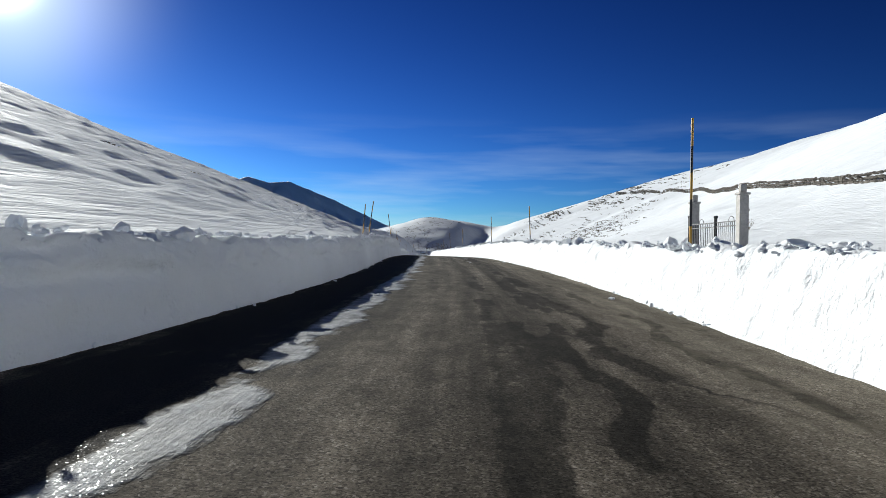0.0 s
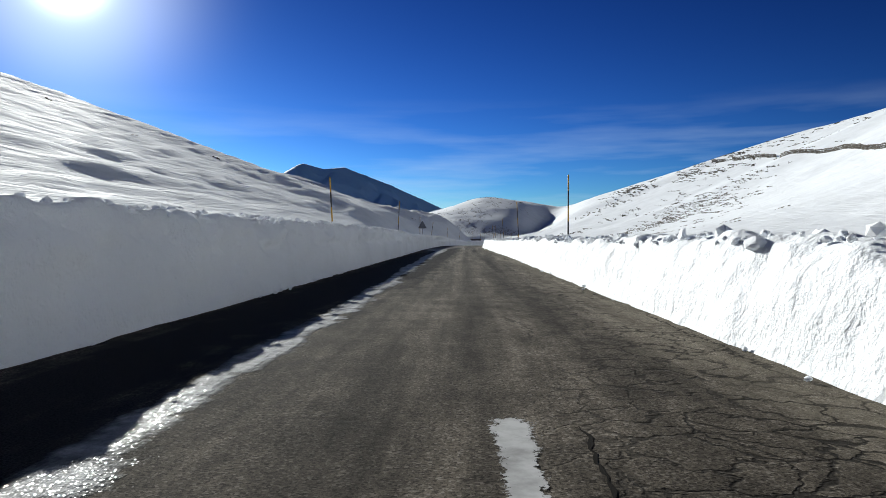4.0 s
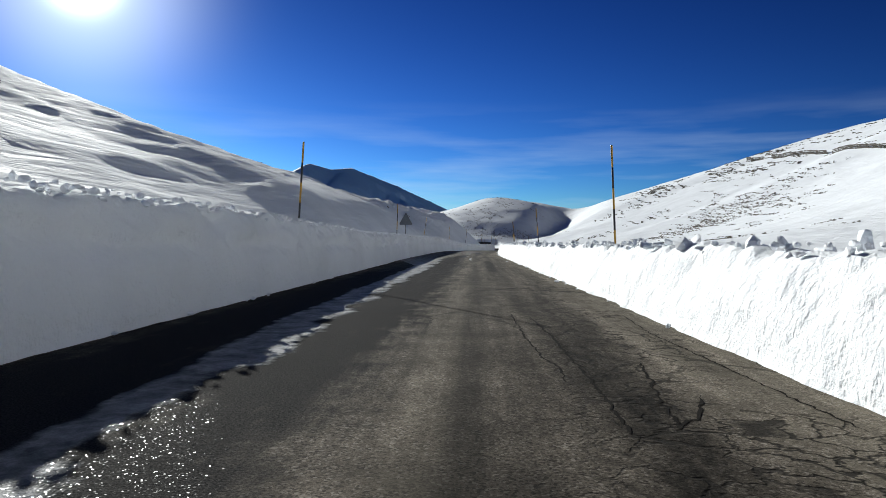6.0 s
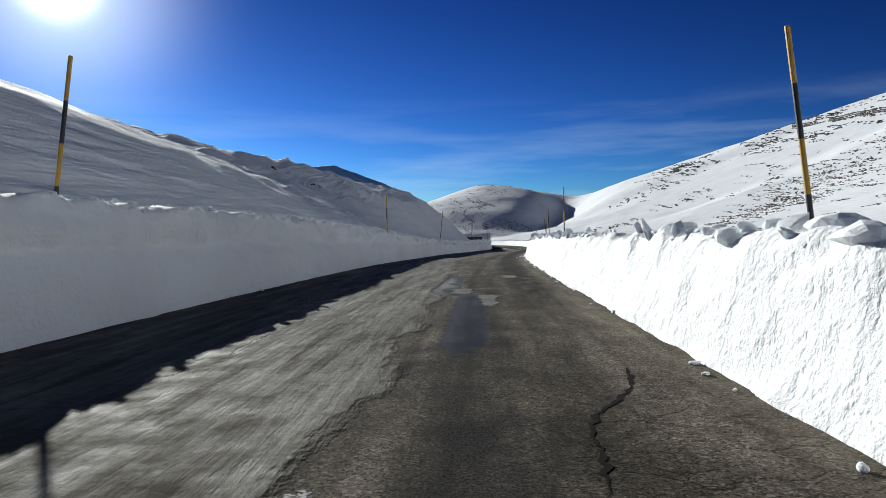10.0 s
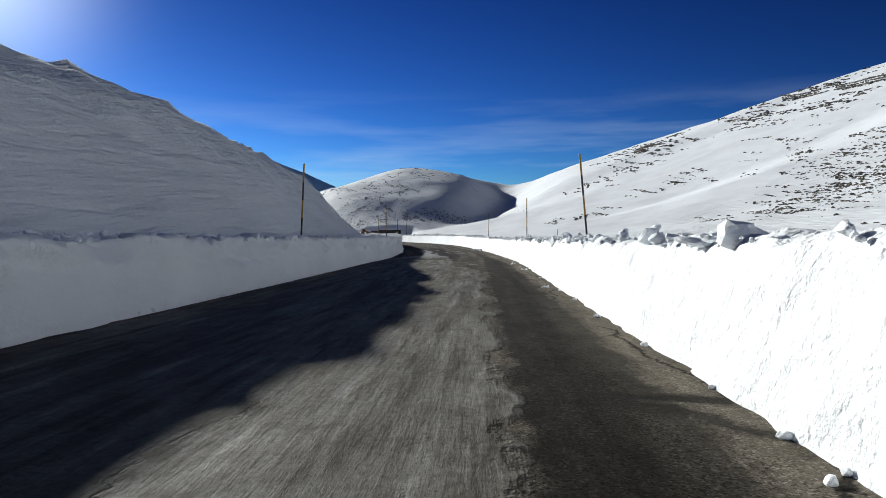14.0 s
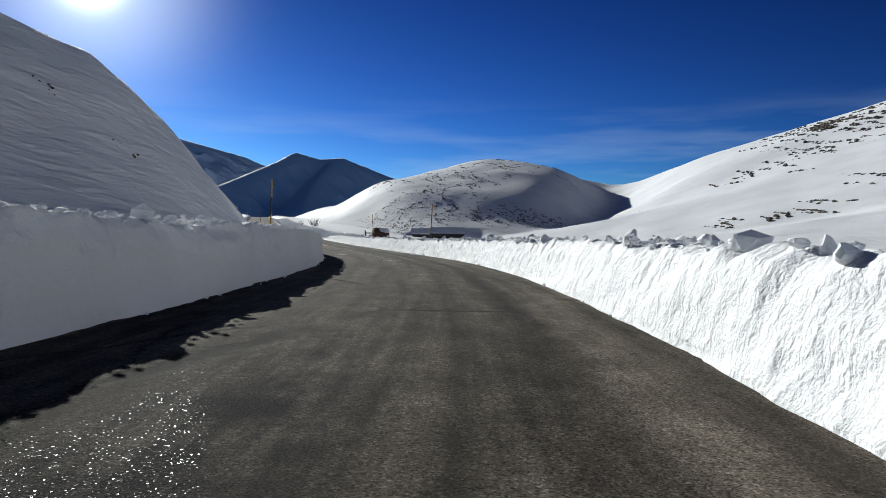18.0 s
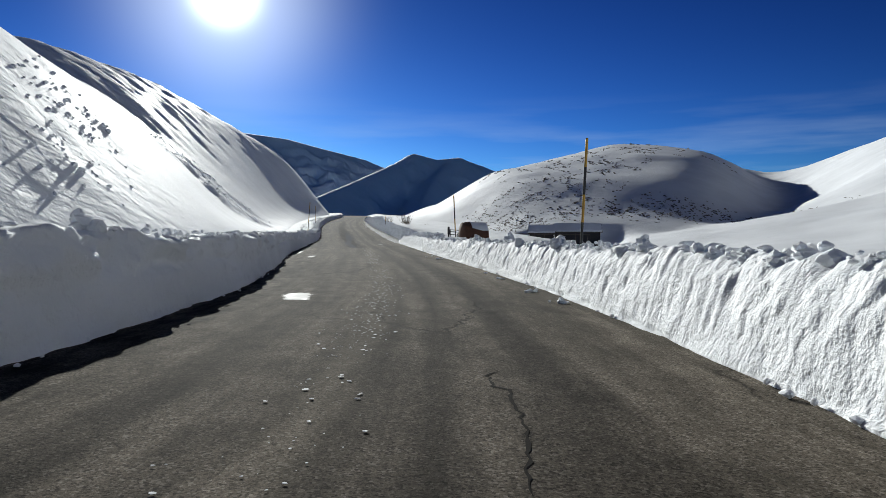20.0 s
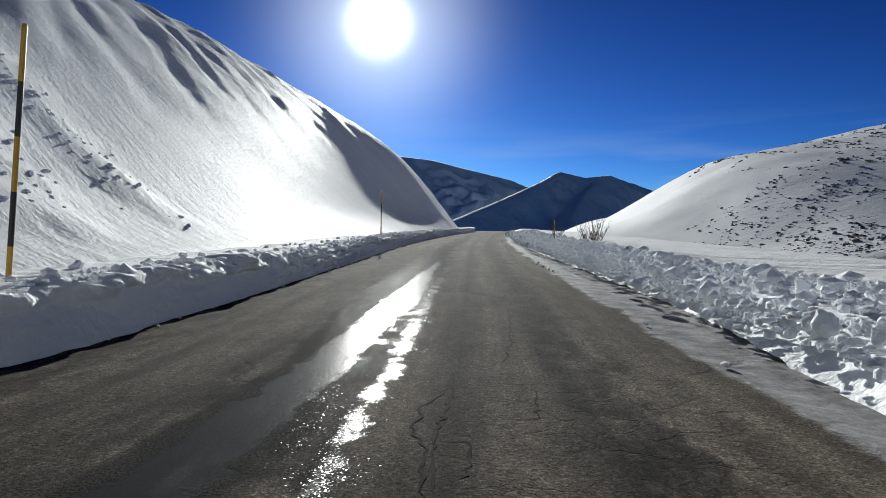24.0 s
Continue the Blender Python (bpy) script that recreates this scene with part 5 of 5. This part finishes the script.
# the round hill: flank, foot and rocky crest
for cx, cy, wx, wy, n, s0 in [(-22, 365, 4, 5, 34, 0.13), (-25, 349, 3, 3.5, 46, 0.1), (-26, 344, 2.5, 2, 40, 0.09), (-21, 346.5, 3.5, 2, 40, 0.1), (-19, 348, 3, 2.5, 36, 0.11), (-20, 336, 3, 2, 24, 0.09), (-16, 371, 5, 4, 24, 0.16), (-23, 358, 3.5, 4, 40, 0.12), (-16, 328, 3, 2, 16, 0.08),
                              (-12, 385, 6, 7, 34, 0.2), (-8, 352, 9, 1.5, 60, 0.17), (4, 356, 9, 2.0, 60, 0.18), (-26, 395, 6, 6, 20, 0.2), (-4, 410, 8, 6, 22, 0.22), (-38, 352, 4, 3, 10, 0.15), (-5, 440, 8, 4, 16, 0.3)]:
    scatter(cx, cy, wx, wy, n, s0, 2.2, (-0.9, 0.6))
# dry tufts on the shaded slopes by the road
for cx, cy, wx, wy, n, s0 in [(-10.7, 237.4, 0.3, 0.4, 3, 0.09), (-9.1, 234.2, 0.2, 0.5, 3, 0.08), (-10.9, 240.2, 0.3, 0.5, 5, 0.09), (-11.4, 245.6, 0.4, 0.6, 4, 0.09), (-9.2, 236.6, 0.2, 0.5, 3, 0.07), (-9.6, 239.5, 0.1, 0.2, 1, 0.07), (-12.3, 242.3, 0.8, 1.5, 4, 0.07), (-13.2, 250, 0.5, 1.6, 4, 0.08), (-35, 205, 8, 13, 16, 0.17), (-24, 190, 5, 9, 12, 0.15), (-45, 60, 18, 30, 12, 0.2), (-30, 110, 8, 15, 10, 0.18), (-21, 40, 3, 8, 5, 0.16)]:
    for _ in range(n):
        x, y = cx + rng.normal(0, wx), cy + rng.normal(0, wy)
        for _ in range(4):
            px, py = x + rng.normal(0, 0.16), y + rng.normal(0, 0.2)
            spots.append((px, py, -0.02, s0 * rng.uniform(0.4, 1.1)))
tagged(lumps("hill_rocks", settled(spots), ROCK, 8, 0.6), "dark rocks and tufts showing through the snow", "rocks", kind="stuff")


# ---- bare bushes ----
def bush(x, y, high, seed, twigs=26):
    r = random.Random(seed)
    z = float(ground_z(np.array(x), np.array(y)))
    ob = thing("bush", pose(x, y, z), "leafless brown bush standing in the snow", "bush", "bare bushes")
    for k in range(4):
        bm = bmesh.new()
        for _ in range(twigs // 4):
            a, t = r.uniform(0, 6.28), r.uniform(0.1, 0.8)
            p = Vector((r.uniform(-0.1, 0.1), r.uniform(-0.1, 0.1), -0.1))
            way = Vector((math.cos(a) * t, math.sin(a) * t, 1)).normalized()
            rad = high * 0.014
            for j in range(4):
                q = p + way * high * 0.28
                rod(bm, p, q, rad, rad * 0.7, 5)
                for _ in range(2):
                    s = (way + Vector((r.uniform(-1, 1), r.uniform(-1, 1), r.uniform(-0.2, 0.8))) * 0.8).normalized()
                    rod(bm, q, q + s * high * 0.2, rad * 0.5, rad * 0.25, 4)
                p, rad = q, rad * 0.7
                way = (way + Vector((r.uniform(-0.3, 0.3), r.uniform(-0.3, 0.3), 0.1))).normalized()
        part("crown", bm, TWIG, ob)


for k, row in enumerate([(-33.5, 341, 1.7), (-31.5, 344, 1.3), (-35.5, 346, 1.5), (-30.0, 347.5, 1.1), (36, 80, 1.3), (-36.5, 343, 1.0)]):
    bush(*row, seed=30 + k)

# ---- loose snow on the road ----
rng = np.random.default_rng(12)


def snow_heap(y, d, size, n, seed):
    x, yy, z = on_road(y, d)
    r = random.Random(seed)
    spots = [(r.gauss(0, size * 0.7), r.gauss(0, size * 0.7), size * 0.25, size * r.uniform(0.25, 0.75)) for _ in range(n)]
    ob = lumps("snow_clump", spots, CLUMP, seed)
    ob.matrix_world = pose(x, yy, z, 0, 0, r.uniform(0, 360))
    tagged(ob, "lump of fallen snow lying on the asphalt", "snow clump", "fallen snow clumps")


for k, row in enumerate([(166.25, 2.36, 0.12, 9), (166.3, 2.1, 0.05, 4), (173.7, 2.5, 0.08, 6), (175.3, 2.45, 0.05, 4), (179.7, 2.43, 0.08, 5), (196, 2.4, 0.06, 5), (203.4, 2.45, 0.06, 5), (207.6, 2.35, 0.09, 5), (205.7, 2.5, 0.05, 3), (232.4, 2.73, 0.16, 9),
                         (233.6, 2.6, 0.09, 5), (231.2, 2.72, 0.07, 5), (268.1, 3.1, 0.11, 7), (269.9, 3.0, 0.09, 6), (273.2, 3.05, 0.07, 5), (275.0, 3.0, 0.06, 4), (282.4, 2.8, 0.1, 7), (285.0, 2.9, 0.06, 5), (284.0, 2.45, 0.04, 3), (97.5, 2.65, 0.07, 5), (115.6, 2.25, 0.06, 4), (46.5, 2.7, 0.07, 5), (33.0, 2.8, 0.07, 5), (12.5, 2.9, 0.07, 5)]):
    snow_heap(*row, seed=50 + k)


def snow_ribbon(points, seed, mat=None, label="thin patch of trodden snow and slush melting on the asphalt"):
    """A thin sheet of old snow on the asphalt along a line of (y, d, half width) with ragged edges."""
    py, pd, pw = [np.array(c, float) for c in zip(*points)]
    n = max(10, int(abs(py[-1] - py[0]) / 0.045))
    rows, ph = [], seed * 1.7
    bm = bmesh.new()
    layer = bm.verts.layers.float.new("core")
    for k in range(n + 1):
        u = k / n
        y, d, w = [float(np.interp(u, np.linspace(0, 1, len(py)), c)) for c in (py, pd, pw)]
        wide = [w * (0.9 + 0.9 * float(vnoise(np.array(y * 2.2 + q), np.array(ph + q), 160))) + 0.03 for q in (0.0, 37.0)]
        end = min(1.0, 7.0 * u * (1 - u))
        row = []
        for f in np.linspace(-1, 1, 9):
            x, y2, z = on_road(y, d + f * wide[0 if f < 0 else 1])
            v = bm.verts.new((x, y2, z + 0.0045))
            v[layer] = (1 - abs(f)) * end
            row.append(v)
        rows.append(row)
    for a, b in zip(rows, rows[1:]):
        for k in range(8):
            bm.faces.new((a[k], a[k + 1], b[k + 1], b[k])).smooth = True
    ob = part("snow_patch", bm, mat or SLUSH)
    tagged(ob, label, "snow patch", "snow patches on the road")


def slush(name, lo, hi):
    m, nt, b = material(name, 0.55)
    co = coords(nt)
    n1, n2 = noise_at(nt, co, 3.0, 5.0, 0.65), noise_at(nt, co, 40.0, 3.0)
    nt.links.new(blend(nt, ramp(nt, n1, 0.36, 0.62), lo, hi), b.inputs["Base Color"])
    nt.links.new(ramp(nt, n1, 0.3, 0.7, 0.6, 0.85), b.inputs["Roughness"])
    b.inputs["Specular IOR Level"].default_value = 0.04
    # frayed where it thins out towards its rim
    core = add_node(nt, "ShaderNodeAttribute", attribute_name="core").outputs["Fac"]
    fray = calc(nt, "ADD", calc(nt, "MULTIPLY", calc(nt, "SUBTRACT", noise_at(nt, co, 5.0, 6.0, 0.75), 0.5), 1.5), calc(nt, "MULTIPLY", calc(nt, "SUBTRACT", n2, 0.5), 0.5))
    nt.links.new(ramp(nt, calc(nt, "ADD", core, fray), 0.3, 0.38), b.inputs["Alpha"])
    bump(nt, b, calc(nt, "ADD", n1, calc(nt, "MULTIPLY", n2, 0.3)), 0.003, 0.8)
    return m


SLUSH = slush("slush", (0.1, 0.096, 0.088), (0.2, 0.196, 0.186))
CLEAN = slush("old_snow", (0.22, 0.218, 0.212), (0.46, 0.46, 0.46))
ribbons = [
    # snow left in the seam of the lane
    ([(37.1, 1.14, 0.05), (37.6, 1.18, 0.11), (38.3, 1.18, 0.05)], CLEAN), ([(39.9, 1.12, 0.02), (40.7, 1.12, 0.05)], CLEAN), ([(29.55, 0.95, 0.012), (30.2, 0.99, 0.018)], CLEAN),
    ([(30.4, 1.01, 0.014), (31.1, 1.04, 0.03), (31.5, 1.05, 0.015)], CLEAN), ([(31.45, 1.05, 0.02), (31.9, 1.0, 0.032), (32.4, 0.89, 0.012)], CLEAN), ([(43.2, 1.24, 0.05), (43.7, 1.24, 0.09)], CLEAN), ([(44.1, 1.27, 0.06), (45.4, 1.24, 0.1)], CLEAN),
    ([(50.9, 0.5, 0.05), (52, 0.52, 0.1)], CLEAN), ([(55.3, 0.6, 0.06), (56.8, 0.6, 0.1)], CLEAN),
    ([(115.7, 0.36, 0.02), (118, 0.3, 0.06), (121, 0.33, 0.05)], CLEAN), ([(127.2, 0.1, 0.04), (128.3, 0.12, 0.09)], CLEAN), ([(132.4, 0.2, 0.05), (134, 0.2, 0.1)], CLEAN), ([(140.4, 1.0, 0.08), (142.3, 1.0, 0.16)], SLUSH), ([(142.3, 0.55, 0.1), (143.4, 0.6, 0.2)], SLUSH), ([(146.5, 1.5, 0.1), (147.6, 1.5, 0.16)], SLUSH),
    # the bend
    ([(227.9, 0.92, 0.16), (229.2, 0.92, 0.23), (230.3, 0.88, 0.16)], SLUSH), ([(226.7, 1.02, 0.1), (227.8, 1.02, 0.17)], SLUSH), ([(224.35, 0.78, 0.24), (225.4, 0.71, 0.3), (226.6, 0.85, 0.2)], SLUSH), ([(223.45, 0.97, 0.09), (223.8, 0.97, 0.05)], SLUSH),
    ([(226.4, 0.0, 0.04), (227.7, 0.03, 0.1), (229.0, 0.05, 0.06)], SLUSH), ([(231.8, -0.33, 0.1), (233.2, -0.3, 0.2)], SLUSH), ([(231.9, 0.42, 0.05), (233.4, 0.43, 0.1)], SLUSH), ([(225.0, -0.8, 0.06), (226.6, -0.68, 0.14)], SLUSH), ([(224.2, 0.0, 0.05), (224.8, 0.0, 0.09)], SLUSH), ([(206.4, 0.75, 0.08), (207.4, 0.9, 0.13)], SLUSH),
    # the straight after it
    ([(268.2, -1.05, 0.24), (269.6, -1.25, 0.2)], CLEAN), ([(283.6, -2.2, 0.1), (285.0, -2.15, 0.14)], CLEAN), ([(287.3, -2.95, 0.04), (289.6, -2.9, 0.08)], CLEAN), ([(297.2, 1.68, 0.07), (298.6, 1.62, 0.13)], SLUSH)]
for k, (points, mat_k) in enumerate(ribbons):
    snow_ribbon(points, 80 + k, mat_k)

# chips of ice dropped along the lane
spots = []
for y in np.arange(259, 292, 0.009):
    thick = float(vnoise(np.array(y / 1.3), np.array(0.2), 140))
    if rng.random() < 0.15 + 0.75 * max(0, thick - 0.35):
        d = 0.24 + rng.normal(0, 0.16)
        x, y2, z = on_road(float(y), float(d))
        spots.append((x, y2, z + 0.008, float(0.005 + 0.019 * rng.random() ** 2.5)))
tagged(lumps("ice_chips", spots, CLUMP, 33, 0.16), "chips of ice and snow scattered along the lane", "ice", kind="stuff")

# ---- single blocks thrown up by the plough ----
block_meshes = []
for k in range(6):
    ob = lumps("snow_block", [(0, 0, 0.07, 0.11), (0.1, 0.03, 0.0, 0.1), (-0.09, -0.05, 0.02, 0.09), (0.03, 0.09, 0.04, 0.08), (-0.03, 0.02, 0.14, 0.07), (0.06, -0.08, 0.0, 0.07)][: 4 + k % 3], CLUMP, 300 + k, 0.85)
    block_meshes.append(ob.data)
    bpy.data.objects.remove(ob)


def snow_block(y, off, up, size, k):
    """A single block lying on top of the bank, off metres behind its edge."""
    ya, side = np.array(float(y)), 1 if off > 0 else -1
    e = float(along(ya, EDGE_Y, EDGE_L if side < 0 else EDGE_R))
    t = float(along(ya, EDGE_Y, BANK_L if side < 0 else BANK_R))
    a = float(road_turn(ya))
    d = side * (e + abs(off))
    ob = new("snow_block", block_meshes[k % 6])
    ob.matrix_world = pose(float(road_x(ya)) + d * math.cos(a), y - d * math.sin(a), float(road_z(ya)) + t + up, 8 * math.sin(k * 2.1), 11 * math.sin(k * 1.3), 47 * k) @ Matrix.Scale(size * (0.8 if y < 240 else 1.0), 4)
    tagged(ob, "block of ploughed snow resting on the bank", "snow block", "snow blocks on the banks")


for k, row in enumerate([(17.5, 0.5, 0.0, 1.0), (21, 0.45, 0.0, 0.8), (37.5, 0.45, 0, 0.9), (39.8, 0.5, 0, 1.1), (41.3, 0.42, 0, 0.7), (80.5, 0.45, 0.0, 0.9), (83.2, 0.5, 0.0, 1.1), (86.5, 0.5, 0, 0.8), (91.5, 0.45, 0, 0.9), (112.5, 0.5, 0, 1.0), (114.8, 0.45, 0, 1.3), (116.6, 0.5, 0, 0.9), (118.4, 0.45, 0, 1.0), (121.5, 0.5, 0, 1.2), (125, 0.5, 0, 0.9),
                         (171.5, 0.5, 0.02, 1.6), (173, 0.42, 0.0, 0.9), (176, 0.5, 0, 0.9), (179.5, 0.45, 0, 0.8), (190.5, 0.5, 0.02, 1.2), (192.2, 0.5, 0.02, 1.0), (194.0, 0.45, 0.0, 0.9), (196.5, 0.5, 0, 1.0), (198.7, 0.45, 0, 0.8), (209.4, 0.45, 0.04, 1.1), (211, 0.5, 0.02, 0.8), (228.5, 0.5, 0.02, 1.1), (230.0, 0.45, 0.02, 0.9), (231.5, 0.5, 0.0, 1.0),
                         (266.8, 0.5, 0.0, 1.0), (270.8, 0.4, 0.05, 1.1), (275.4, 0.5, 0.04, 1.3), (279.6, 0.45, 0.03, 1.0), (287.6, 0.45, 0.05, 1.3), (289.5, 0.5, 0.02, 1.0), (291, 0.45, 0.0, 0.8), (310.5, 2.2, 0.02, 1.6), (308.3, 3.2, 0.02, 1.7), (307.2, 3.4, 0.0, 1.2), (312.5, 1.9, 0.0, 1.2), (306.4, 1.5, -0.2, 1.1), (309.3, 1.4, -0.2, 0.9),
                         (303.0, -0.35, 0.0, 1.2), (304.1, -0.4, 0.0, 0.8), (305.3, -0.45, 0.03, 1.4), (306.5, -0.4, 0.0, 0.8), (263, -0.4, 0.0, 1.0), (265.2, -0.4, 0.03, 1.3), (34.5, -0.6, 0.05, 1.4), (309, -0.4, 0.0, 0.9)]):
    snow_block(*row, k=k)

# a short marker post beyond the bank at the bend
post = thing("marker_post", pose(7.9, 238.8, float(ground_z(np.array(7.9), np.array(238.8))) - 0.2), "short grey wooden post standing in the snow field", "post")
bm = bmesh.new()
rod(bm, (0, 0, 0), (0.02, 0, 0.95), 0.026, 0.024, 8)
part("shaft", bm, WOOD, post)

# broken snow of the old slides
spots = []
for ax, ay, bx, by, wide, thick in SLIDE:
    n = int(math.hypot(bx - ax, by - ay) * wide * 9)
    for _ in range(n):
        u, px, py = rng.random(), rng.normal(0, wide * 0.45), rng.normal(0, wide * 0.45)
        x, y = ax + (bx - ax) * u + px, ay + (by - ay) * u + py
        spots.append((x, y, -0.02, float(rng.uniform(0.03, 0.12))))
tagged(lumps("slide_debris", settled(spots), CLUMP, 41, 0.7), "broken blocks of snow left by old slides on the slope", "snow", kind="stuff")
